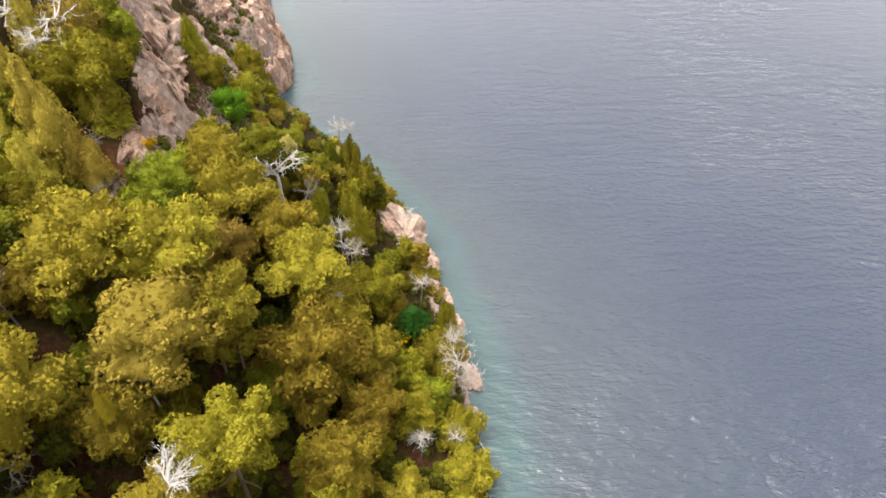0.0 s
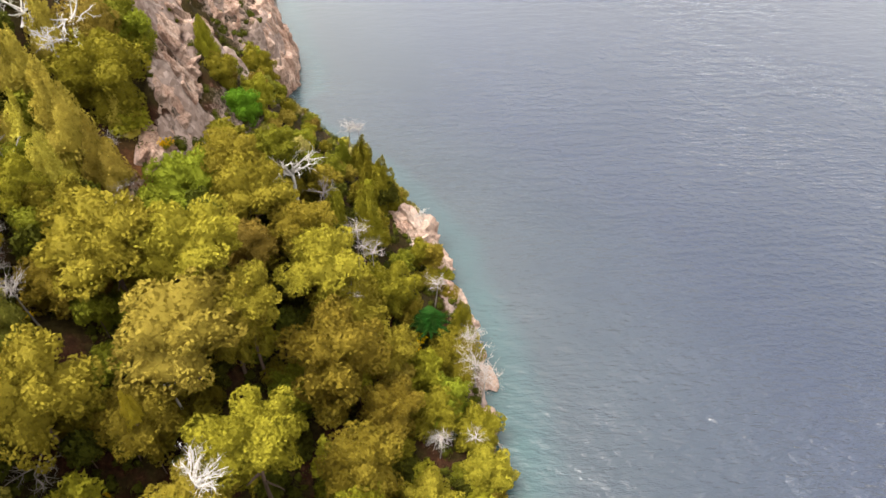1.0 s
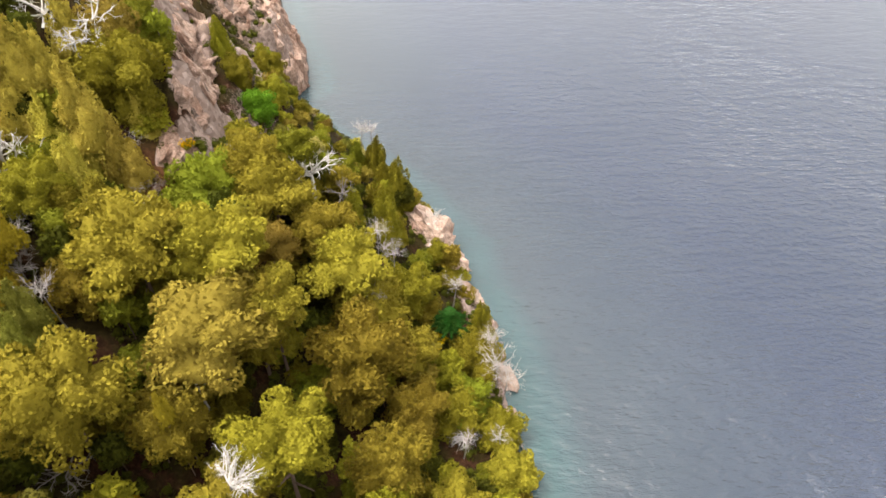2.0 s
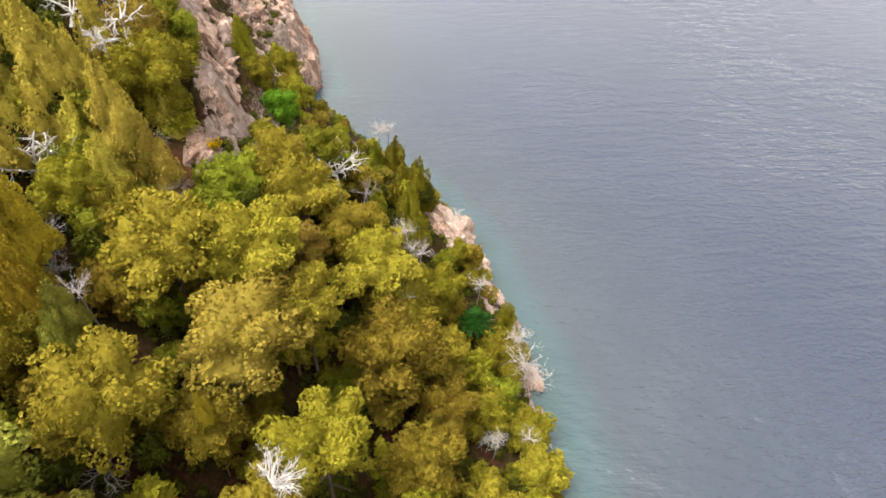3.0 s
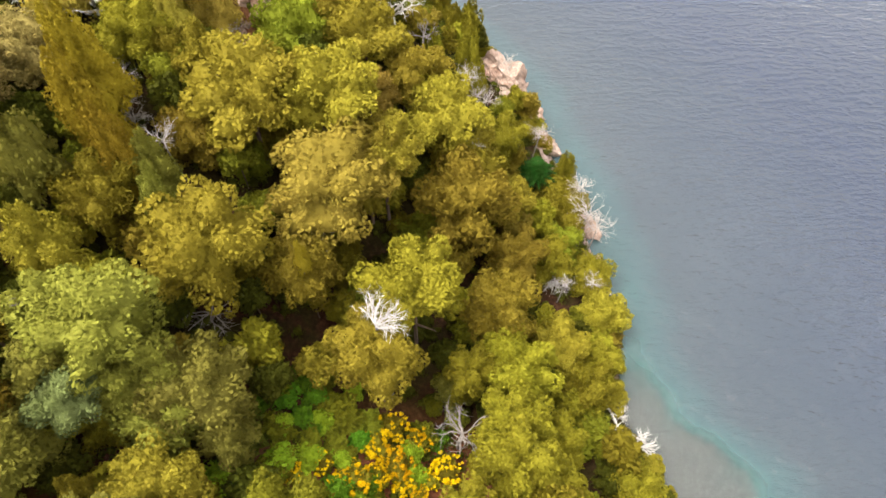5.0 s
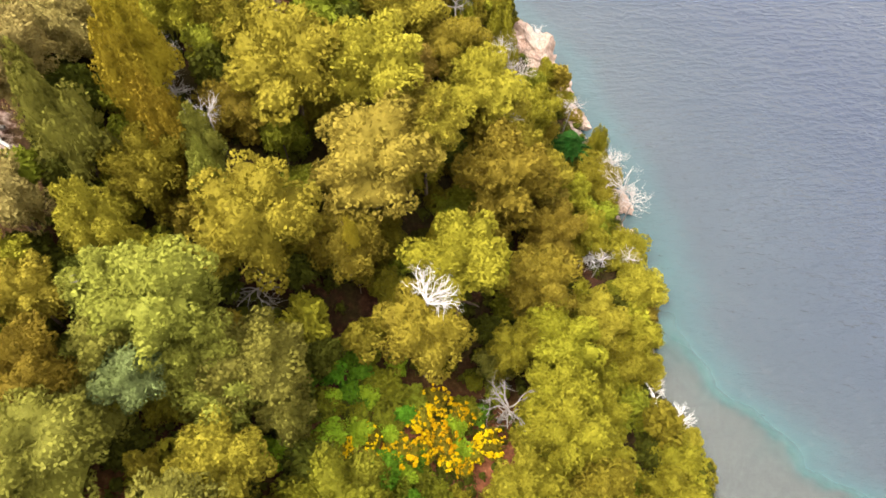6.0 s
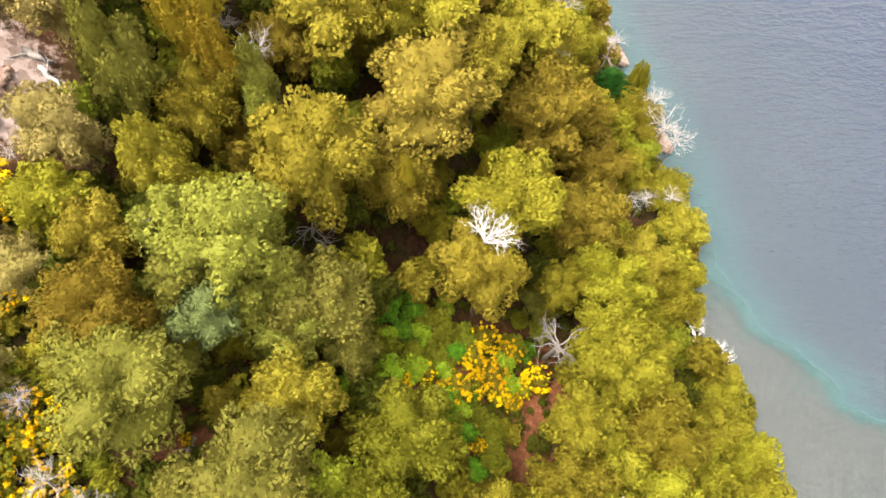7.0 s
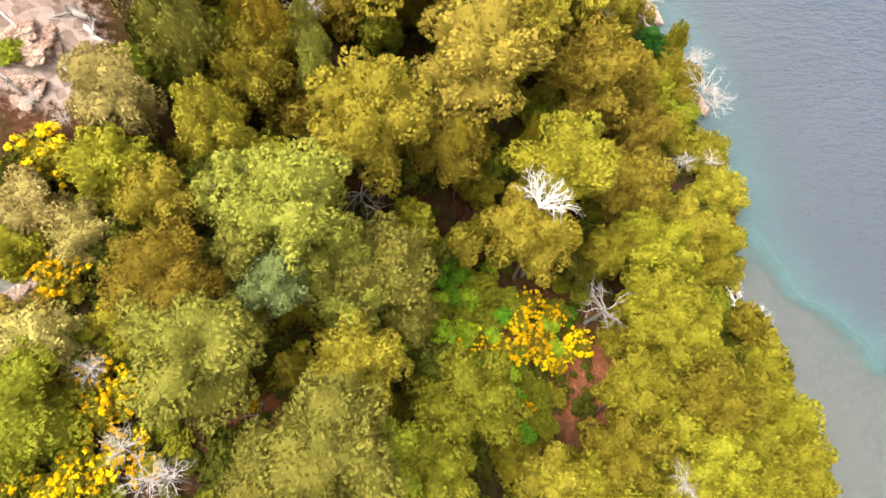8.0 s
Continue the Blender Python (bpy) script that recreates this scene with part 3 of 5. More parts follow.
def twigs(seed, material, boughs=9, forks=4, length=1.0, rise=0.6, thick=0.035, fine=4, lean=0.0):
    """A leafless crown: boughs that fork twice, bent and tapering."""
    rng = np.random.default_rng(seed)
    v, f = [], []
    for i in range(boughs):
        az = i * 2.4 + rng.uniform(-0.5, 0.5)
        way = (math.cos(az) + lean, math.sin(az) + lean * 0.4, rise + rng.uniform(-0.3, 0.4))
        pts, rr = limb(rng, (0, 0, rng.uniform(-0.1, 0.15)), way, length * rng.uniform(0.7, 1.1), thick, 0.22, 7)
        tube(v, f, pts, rr, 5)
        for _ in range(forks):
            k = int(rng.integers(2, 7))
            sub, sr = limb(rng, pts[k], pts[min(k + 1, 7)] - pts[k - 1] + rng.normal(size=3) * 0.16, length * rng.uniform(0.3, 0.55), rr[k] * 0.75, 0.3, 5)
            tube(v, f, sub, sr, 4)
            for _ in range(fine):
                j = int(rng.integers(1, 5))
                s2, r2 = limb(rng, sub[j], sub[j] - sub[j - 1] + rng.normal(size=3) * 0.07, length * rng.uniform(0.12, 0.25), sr[j] * 0.75, 0.35, 3)
                tube(v, f, s2, r2, 3)
    return mesh_of("branches", v, f, material, True)


def rock_mesh(seed, material, detail=4):
    """Angular boulder: an icosphere cut by random planes, then roughened."""
    rng = np.random.default_rng(seed)
    bm = bmesh.new()
    bmesh.ops.create_icosphere(bm, subdivisions=detail, radius=1)
    cuts = [(unit(rng.normal(size=3)), rng.uniform(0.38, 0.68)) for _ in range(15)]
    for v in bm.verts:
        p = np.array(v.co)
        for nrm, dist in cuts:
            over = p @ nrm - dist
            if over > 0:
                p = p - nrm * over
        k = abs(noise.noise(Vector(p) * 2.1 + Vector((seed, 0, 0)))) * 0.34 + noise.cell(Vector(p) * 2.6 + Vector((seed, 0, 3))) * 0.12 + noise.noise(Vector(p) * 9 + Vector((0, seed, 0))) * 0.06 + noise.noise(Vector(p) * 21 + Vector((0, 0, seed))) * 0.035
        v.co = Vector(p * 1.45 * (1 + k))
        cell = noise.voronoi(Vector((v.co.x * 1.5, v.co.y * 1.5, v.co.z * 0.9)) + Vector((seed, seed, 0)))[0]
        v.co = v.co * (0.9 + 0.4 * min(cell[1] - cell[0], 0.32))
    me = bpy.data.meshes.new("boulder")
    bm.to_mesh(me)
    bm.free()
    me.materials.append(material)
    return me


CROWNS, TRUNKS = {}, [trunk_mesh(s) for s in range(4)]
WORDS = {"olive": "yellow-olive", "moss": "moss-green", "green": "green", "bright": "bright green", "tan": "tan-olive", "pale": "pale tan", "grey": "grey-green",
         "blue": "blue-green", "rust": "rust-olive", "brown": "brown-olive", "vivid": "vivid green", "dark": "dark green", "broom": "yellow-flowering", "under": "shade-darkened olive", "lush": "lush green", "gold": "golden-olive"}
SHAPES = {"round": "rounded dense crown", "spread": "flat layered crown", "cone": "tapering cypress crown", "loose": "open feathery crown", "shrub": "low bushy habit"}
count = [0]


def crown_for(style, tint, small=False, variants=2):
    key = (style, tint, small, count[0] % variants)
    if key not in CROWNS:
        CROWNS[key] = crown(sum(map(ord, style + tint)) * 7 + key[3], style, LEAF[tint], small)
    return CROWNS[key]


def tree(style, tint, x, y, z, r, flat=1.0, where="on the wooded slope"):
    """A tree whose crown has its middle at x, y, z and the radius r."""
    count[0] += 1
    k = count[0]
    base = height(x, y)
    tall = max(z - base, 0.5)
    t = thing("tree", (x, y, base), f"{WORDS[tint]} tree, {SHAPES[style]}, {where}", "tree", "trees of the slope", turn=k * 2.4)
    part("trunk", TRUNKS[k % 4], t, (0, 0, 0), (r, r, tall))
    part("crown", crown_for(style, tint, r < 2.0), t, (0, 0, tall), (r, r * (0.92 + 0.16 * ((k * 37) % 10) / 10), r * flat), 0)
    return t


def shrub(tint, x, y, r, lift=0.0, where="low on the slope"):
    count[0] += 1
    z = height(x, y)
    t = new("shrub", crown_for("shrub", tint))
    t.location, t.scale, t.rotation_euler = (x, y, z + lift), (r, r * 0.95, r * 0.85), (0, 0, count[0] * 2.4)
    return tagged(t, f"{WORDS[tint]} shrub {where}", "shrub", "shrubs")

stem_v, stem_f = [], []
tube(stem_v, stem_f, [np.array([0.1 * math.sin(k), 0.1 * math.cos(k), k / 4 - 0.03]) for k in range(5)], (0.1, 0.09, 0.08, 0.06, 0.04), 6)
SAPLING_STEM = mesh_of("trunk", stem_v, stem_f, BARK, True)


def sapling(tint, x, y, r, tall):
    """A young tree: one bushy crown on a thin stem."""
    count[0] += 1
    t = thing("sapling", (x, y, height(x, y)), f"{WORDS[tint]} young tree under the taller crowns", "tree", "young trees", turn=count[0] * 2.4)
    part("trunk", SAPLING_STEM, t, (0, 0, 0), (r * 0.4, r * 0.4, tall))
    part("crown", crown_for("shrub", tint), t, (0, 0, tall - r * 0.4), (r, r, r * 1.25))
    return t


# ---- trees ----
tree("round", "tan", -16.93, 24.60, 14.9, 3.55, 0.85)
tree("round", "olive", -8.75, 27.33, 9.02, 3.51, 1.1)
tree("round", "olive", -22.86, 19.03, 16.35, 3.08, 1.1)
tree("round", "olive", -18.74, 20.19, 12.13, 2.11, 1.32)
tree("round", "moss", -12.05, 18.90, 12.20, 2.94, 0.88)
tree("round", "olive", -6.39, 20.71, 6.40, 2.71, 1.1)
tree("round", "moss", -5.68, 16.55, 5.88, 2.50, 1.32)
tree("round", "moss", -6.17, 9.99, 8.25, 2.35, 1.32)
tree("round", "moss", -9.29, 6.92, 9.61, 1.88, 1.32)
tree("round", "moss", -9.70, 3.97, 8.70, 2.36, 1.32)
tree("round", "moss", -4.74, 6.30, 7.76, 2.46, 1.32)
tree("round", "moss", 2.0, 10.1, 1.5, 1.8, 1.2, "at the water's edge")
tree("round", "moss", 2.2, 6.42, 1.99, 2.23, 1.32, "at the water's edge")
tree("round", "moss", -4.88, 3.16, 7.56, 2.03, 1.32)
tree("round", "moss", -0.31, 16.89, 1.85, 2.06, 1.45, "at the water's edge")
tree("round", "olive", 1.95, 22.64, 1.39, 2.05, 1.21, "at the water's edge")
tree("round", "moss", 1.19, 25.86, 1.27, 1.94, 1.21, "at the water's edge")
tree("cone", "moss", 0.33, 35.81, 2.17, 1.35, 1.65, "at the water's edge")
tree("round", "moss", -0.63, 32.14, 0.64, 2.55, 1.1, "at the water's edge")
tree("round", "olive", -8.87, 31.98, 7.91, 3.26, 1.1)
tree("round", "olive", -15.10, 26.94, 14.59, 2.33, 1.1)
tree("cone", "olive", -29.83, 17.88, 17.48, 2.14, 1.24)
tree("loose", "pale", -33.62, 18.45, 19.6, 1.9, 1.15)
tree("cone", "grey", -31.35, 21.91, 20.17, 1.97, 1.81)
tree("round", "moss", -28.23, 21.34, 17.47, 2.08, 1.21)
tree("cone", "rust", -27.57, 23.33, 18.35, 1.58, 1.81)
tree("cone", "grey", -25.29, 21.35, 16.89, 1.12, 1.98)
tree("round", "moss", -33.70, 15.33, 18.52, 1.73, 1.1)
tree("round", "olive", -31.52, 13.78, 18.29, 1.68, 1.1)
tree("loose", "pale", -37.20, 13.65, 17.73, 1.92, 0.99)
tree("round", "grey", -25.94, 13.11, 18.6, 2.68, 0.95)
tree("round", "grey", -28.32, 14.32, 18.37, 1.69, 1.1)
tree("round", "grey", -22.19, 11.72, 14.83, 2.65, 1.1)
tree("loose", "blue", -26.45, 10.27, 17.61, 1.45, 0.99)
tree("loose", "brown", -30.30, 9.84, 19.05, 2.22, 0.77)
tree("loose", "grey", -29.27, 7.09, 18.40, 2.74, 0.94)
tree("cone", "olive", -25.98, 7.03, 15.41, 0.81, 1.65)
tree("round", "olive", -23.14, 7.41, 14.68, 2.07, 1.1)
tree("round", "bright", -18.03, 5.95, 12.2, 2.6, 1.15)
tree("loose", "grey", -23.74, 3.37, 16.80, 2.87, 0.88)
tree("round", "bright", -19.68, 2.68, 13.51, 1.81, 1.1)
tree("loose", "green", -35.84, 4.92, 17.14, 2.69, 0.88)
tree("loose", "pale", -35.85, 7.85, 17.10, 1.80, 0.99)
tree("spread", "olive", -21.68, 28.44, 18.27, 3.19, 1.25)
tree("spread", "olive", -17.34, 29.37, 17.44, 3.18, 1.25)
tree("spread", "olive", -13.97, 27.58, 14.28, 2.40, 1.25)
tree("spread", "olive", -10.08, 33.44, 11.71, 3.09, 1.25)
tree("spread", "olive", -12.00, 36.58, 12.74, 2.45, 1.25, "below the cliff")
tree("round", "tan", -15.22, 33.49, 13.80, 1.84, 0.88)
tree("spread", "olive", -15.72, 37.87, 14.97, 2.93, 1.25, "below the cliff")
tree("spread", "green", -20.41, 38.28, 14.63, 2.73, 1.5, "below the cliff")
tree("spread", "olive", -17.50, 40.09, 16.36, 2.32, 1.25, "below the cliff")
tree("spread", "bright", -15.23, 44.59, 14.75, 1.98, 1.12, "below the cliff")
tree("cone", "moss", -7.35, 50.18, 3.59, 2.25, 1.81, "at the water's edge")
tree("cone", "moss", -9.84, 56.16, 3.60, 1.85, 1.81, "at the water's edge")
tree("cone", "moss", -7.86, 42.39, 8.05, 1.67, 1.81, "below the cliff")
tree("round", "moss", -5.86, 36.21, 6.36, 2.21, 1.1, "below the cliff")
tree("round", "olive", -5.25, 29.73, 6.46, 2.02, 1.1)
tree("cone", "gold", -31.83, 39.59, 24.94, 1.83, 1.55, "below the cliff")
tree("cone", "gold", -30.37, 40.34, 22.97, 1.70, 1.55, "below the cliff")
tree("round", "moss", -26.65, 43.26, 21.56, 3.04, 1.1, "below the cliff")
tree("cone", "gold", -27.25, 37.65, 21.50, 1.75, 1.55, "below the cliff")
tree("cone", "gold", -25.51, 37.42, 17.66, 1.71, 1.55, "below the cliff")
tree("cone", "gold", -27.20, 34.22, 18.67, 1.49, 1.55)
tree("round", "moss", -25.72, 31.44, 17.95, 2.24, 1.1)
tree("round", "moss", -28.23, 31.65, 19.89, 2.03, 1.1)
tree("round", "green", -26.23, 30.50, 17.84, 1.86, 1.1)
tree("cone", "rust", -29.23, 27.26, 20.45, 2.01, 1.81)
tree("cone", "rust", -29.10, 25.27, 19.41, 1.85, 1.81)
tree("cone", "moss", -28.48, 24.63, 16.56, 1.48, 1.65)
tree("round", "green", -27.75, 49.73, 21.72, 2.35, 0.99, "below the cliff")
tree("round", "moss", -24.30, 73.29, 5.74, 2.24, 1.1, "below the cliff")
tree("cone", "green", -11.74, 55.47, 5.39, 1.14, 1.81, "below the cliff")
tree("round", "vivid", -20.54, 53.74, 10.72, 1.71, 1.1, "below the cliff")
tree("loose", "pale", -34.04, 24.35, 22.69, 2.42, 0.99)
tree("loose", "pale", -33.58, 28.79, 20.80, 2.12, 0.99)
tree("round", "moss", -22.04, 29.24, 10.24, 1.62, 1.21)
tree("round", "moss", -19.14, 23.60, 9.73, 1.48, 1.21)
tree("round", "moss", -21.99, 19.88, 11.26, 1.41, 1.21)
tree("round", "green", -23.57, 29.53, 11.35, 1.43, 1.21)
tree("round", "moss", -26.85, 21.08, 12.29, 1.47, 1.21)
tree("round", "moss", -16.88, 24.56, 8.33, 1.26, 1.21)
tree("cone", "rust", -13.29, 22.93, 8.94, 0.85, 1.81)
tree("round", "moss", -26.47, 10.35, 11.24, 1.23, 1.21)
tree("round", "moss", -16.80, 22.31, 8.77, 1.32, 1.21)
tree("round", "green", -22.72, 27.78, 11.24, 1.52, 1.21)
tree("round", "moss", -16.49, 19.83, 7.79, 1.22, 1.21)
tree("round", "moss", -23.33, 8.17, 10.30, 1.09, 1.21)
tree("round", "green", -21.70, 24.64, 10.30, 1.32, 1.21)
tree("round", "grey", -24.65, 12.22, 16.32, 2.14, 0.99)
tree("round", "grey", -23.41, 10.31, 14.37, 1.98, 1.1)
tree("spread", "grey", -27.37, 11.87, 18.40, 1.63, 1.25)
tree("round", "grey", -20.95, 10.11, 12.68, 1.46, 1.1)
tree("loose", "grey", -28.47, 8.99, 16.69, 1.66, 1.1)
tree("loose", "moss", -32.04, 8.76, 16.82, 1.50, 1.1)
tree("loose", "grey", -26.32, 2.64, 16.46, 1.79, 1.1)
tree("round", "bright", -21.40, 3.25, 14.10, 1.67, 1.1)
tree("round", "moss", -24.72, 5.90, 13.70, 1.09, 1.1)
tree("loose", "moss", -37.53, 12.15, 16.88, 1.55, 1.1)
tree("loose", "pale", -34.84, 12.55, 17.11, 1.42, 1.1)
tree("round", "moss", -27.50, 16.28, 16.43, 1.40, 1.1)
tree("cone", "grey", -25.85, 23.27, 17.42, 1.26, 1.65)
tree("round", "olive", -14.11, 15.39, 10.86, 2.61, 1.1)
tree("round", "moss", -6.17, 12.78, 6.74, 2.27, 1.32)
tree("round", "moss", 2.11, 3.24, 2.45, 2.29, 1.32, "at the water's edge")
tree("round", "olive", -13.47, 2.64, 7.79, 1.86, 1.1)
tree("round", "olive", -4.94, 25.48, 5.45, 2.01, 1.1)
tree("round", "moss", -2.10, 26.60, 2.99, 1.96, 1.1, "at the water's edge")
tree("round", "olive", -2.26, 19.20, 3.39, 2.18, 1.1, "at the water's edge")
tree("round", "moss", -3.10, 12.46, 4.17, 1.81, 1.32)
tree("round", "moss", -8.59, 16.08, 6.43, 1.68, 1.32)
tree("round", "moss", 0.60, 7.62, 2.87, 1.96, 1.32, "at the water's edge")
tree("round", "moss", 3.3, 4.28, 1.64, 1.71, 1.32, "at the water's edge")
tree("round", "moss", -3.94, 9.14, 5.93, 1.84, 1.32)
tree("round", "moss", -7.44, 5.22, 7.87, 1.99, 1.32)
tree("round", "moss", -1.97, 5.17, 5.00, 2.02, 1.32)
tree("round", "moss", -11.13, 2.04, 7.61, 1.87, 1.32)
tree("round", "moss", -6.54, 2.27, 6.57, 1.99, 1.32)
tree("round", "moss", -1.34, 1.97, 3.96, 2.22, 1.32, "at the water's edge")
tree("cone", "rust", -18.15, 19.48, 14.18, 0.63, 2.15)
tree("round", "green", -11.02, 26.41, 6.53, 1.84, 1.1)
tree("round", "grey", -9.48, 16.07, 4.12, 1.36, 1.32)
tree("round", "moss", 0.84, 18.38, 2.28, 1.69, 1.1, "at the water's edge")
tree("cone", "gold", -34.57, 38.85, 22.00, 2.07, 1.55, "below the cliff")
tree("cone", "gold", -33.07, 33.43, 21.61, 1.73, 1.55)
tree("cone", "gold", -30.60, 45.31, 23.18, 1.74, 1.55, "below the cliff")
tree("round", "moss", -26.79, 47.13, 17.37, 2.10, 1.1, "below the cliff")
tree("round", "green", -26.52, 48.89, 19.48, 1.88, 1.1, "below the cliff")
tree("round", "tan", -28.62, 47.07, 21.29, 2.72, 1.1, "below the cliff")
tree("round", "green", -30.23, 23.33, 15.05, 2.19, 1.1)
tree("round", "moss", -28.46, 23.25, 14.65, 1.90, 1.1)
tree("spread", "olive", -24.78, 28.04, 15.79, 2.63, 1.25)
tree("round", "olive", -15.30, 27.55, 11.05, 1.93, 1.1)
tree("cone", "moss", -8.78, 50.98, 4.61, 1.62, 1.81, "below the cliff")
tree("cone", "moss", -10.81, 43.30, 7.64, 1.51, 1.81, "below the cliff")
tree("round", "green", -12.62, 51.43, 7.41, 1.55, 1.1, "below the cliff")
tree("round", "moss", -14.02, 46.73, 8.84, 1.68, 1.1, "below the cliff")
tree("round", "bright", -15.92, 54.87, 8.43, 1.62, 0.88, "below the cliff")
tree("round", "moss", -2.93, 29.89, 3.59, 1.73, 1.1, "at the water's edge")
tree("round", "green", -1.05, 28.02, 2.56, 1.93, 1.1, "at the water's edge")
tree("round", "moss", -2.69, 40.88, 2.39, 1.31, 1.1, "at the water's edge")
tree("cone", "moss", -23.99, 57.58, 10.32, 1.39, 1.65, "below the cliff")
tree("round", "moss", -22.71, 56.13, 9.91, 1.79, 1.1, "below the cliff")
tree("round", "moss", -20.21, 58.13, 7.36, 1.85, 1.1, "below the cliff")
tree("cone", "gold", -34.54, 42.75, 24.67, 1.81, 1.55, "below the cliff")
tree("cone", "gold", -31.68, 37.76, 20.56, 1.84, 1.55, "below the cliff")
tree("cone", "gold", -29.55, 37.23, 19.63, 1.65, 1.55, "below the cliff")
tree("cone", "gold", -35.07, 39.76, 23.63, 1.84, 1.55, "below the cliff")
tree("round", "moss", -29.27, 33.60, 14.14, 2.21, 1.1)
tree("round", "green", -30.12, 35.35, 14.73, 2.07, 1.1)
tree("round", "green", -12.05, 26.64, 5.99, 1.88, 1.1)
tree("round", "green", -15.43, 28.65, 6.61, 1.74, 1.1)
tree("cone", "gold", -27.53, 44.35, 16.69, 1.51, 1.55, "below the cliff")
tree("cone", "gold", -25.84, 42.22, 15.78, 1.29, 1.55, "below the cliff")
tree("cone", "gold", -27.37, 37.48, 15.71, 1.38, 1.55, "below the cliff")
tree("round", "moss", -6.84, 35.93, 4.72, 1.62, 1.1)
tree("round", "olive", -4.44, 36.00, 3.24, 1.55, 1.1, "at the water's edge")


SNAGS = {("white", k): twigs(40 + k, DEAD, 16, 5, 1.0, 0.75, 0.024, 4, 0.7) for k in range(3)}
SNAGS.update({("limbs", k): twigs(50 + k, DEAD, 9, 5, 1.0, 0.4, 0.03, 4, 0.3) for k in range(3)})
SNAGS.update({("grey", k): twigs(60 + k, GREYWOOD, 9, 4, 1.0, 0.7, 0.03, 4) for k in range(2)})
BARE = [twigs(80 + k, wood_mat("pale_bare_twigs", (0.16, 0.135, 0.118), (0.34, 0.305, 0.28)) if k == 0 else None, 18, 4, 1.0, 0.75, 0.013, 3) for k in range(2)]
BARE[1].materials.clear()
BARE[1].materials.append(BARE[0].materials[0])


def stem_mesh(seed, material):
    rng = np.random.default_rng(seed)
    v, f = [], []
    pts = [np.array([0.5 * math.sin(2.1 * z + seed) * 0.3, 0.3 * math.sin(1.7 * z), z]) for z in (-0.05, 0.2, 0.4, 0.6, 0.8, 1.0)]
    pts = [p - pts[-1] * (1, 1, 0) for p in pts]
    tube(v, f, pts, (0.12, 0.1, 0.09, 0.08, 0.07, 0.06), 7)
    return mesh_of("trunk", v, f, material, True)


STEMS = {"limbs": stem_mesh(3, DEAD), "white": stem_mesh(1, GREYWOOD), "grey": stem_mesh(2, GREYWOOD)}


KEEP = [(2.6, 14.0, 1.9), (-3.8, 47.4, 2.6), (-3.0, 45.4, 1.8)]


def dead_tree(kind, x, y, z, size, label):
    """A leafless tree: a bare stem up to z, where its boughs of the given length fork."""
    count[0] += 1
    base = height(x, y)
    tall = max(z - base, 0.3)
    KEEP.append((x, y, size * 0.9))
    t = thing("dead_tree", (x, y, base), label, "dead tree", turn=(count[0] + 2) * 2.4)
    part("trunk", STEMS[kind], t, (0, 0, 0), (size * 0.7, size * 0.7, tall))
    part("bare_crown", SNAGS[kind, (count[0] + 2) % (2 if kind == "grey" else 3)], t, (0, 0, tall), (size,) * 3, 0)
    return t


def bare_shrub(x, y, z, r, label):
    count[0] += 1
    base = height(x, y)
    KEEP.append((x, y, r * 1.7))
    t = thing("bare_shrub", (x, y, base), label, "shrub", "bare shrubs", turn=count[0] * 2.4)
    part("stem", STEMS["grey"], t, (0, 0, 0), (r * 0.4, r * 0.4, max(z - base, 0.2)))
    part("bare_crown", BARE[count[0] % 2], t, (0, 0, max(z - base, 0.2)), (r, r, r * 0.9), 0)
    return t


def bloom_mesh(seed):
    """Flower sprays for the outside of a broom bush."""
    rng = np.random.default_rng(seed)
    d = unit(rng.normal(size=(46, 3))); d[:, 2] = np.abs(d[:, 2])
    v, f = foliage(rng, d * rng.uniform(0.35, 1.05, (46, 1)) * (1, 1, 0.8), rng.uniform(0.07, 0.17, 46), 16, 0.12, 0.085, 0.85, 0.65, 0.6)
    return mesh_of("flowers", v, f, LEAF["broom"])


BLOOMS = [bloom_mesh(s) for s in (5, 6, 7)]


def broom(x, y, r):
    count[0] += 1
    KEEP.append((x, y, r * 0.7))
    t = thing("broom_bush", (x, y, height(x, y) + 0.35), "broom bush covered in yellow flowers on the slope", "bush", "flowering broom", turn=count[0] * 2.4)
    part("foliage", crown_for("shrub", "moss"), t, (0, 0, 0), (r * 1.05, r * 1.05, r * 0.9))
    part("bloom", BLOOMS[count[0] % 3], t, (0, 0, 0.15), (r * 1.3, r * 1.3, r * 1.15), 0, "yellow flowers")["kind"] = "stuff"
    return t


ROCKS = {(k, i): rock_mesh(11 * i + (3 if k == "pale" else 0), PALE_ROCK if k == "pale" else ROCK) for k in ("rock", "pale") for i in range(4)}


def boulder(x, y, a, b, c, kind, label, sink, turn):
    count[0] += 1
    ob = new("boulder", ROCKS[kind, count[0] % 4])
    ob.location, ob.scale, ob.rotation_euler = (x, y, max(height(x, y), -0.2) + c * (0.75 - sink - 0.4)), (a, b, c), (0.12, -0.1, turn)
    return tagged(ob, label, "rock", "rocks")


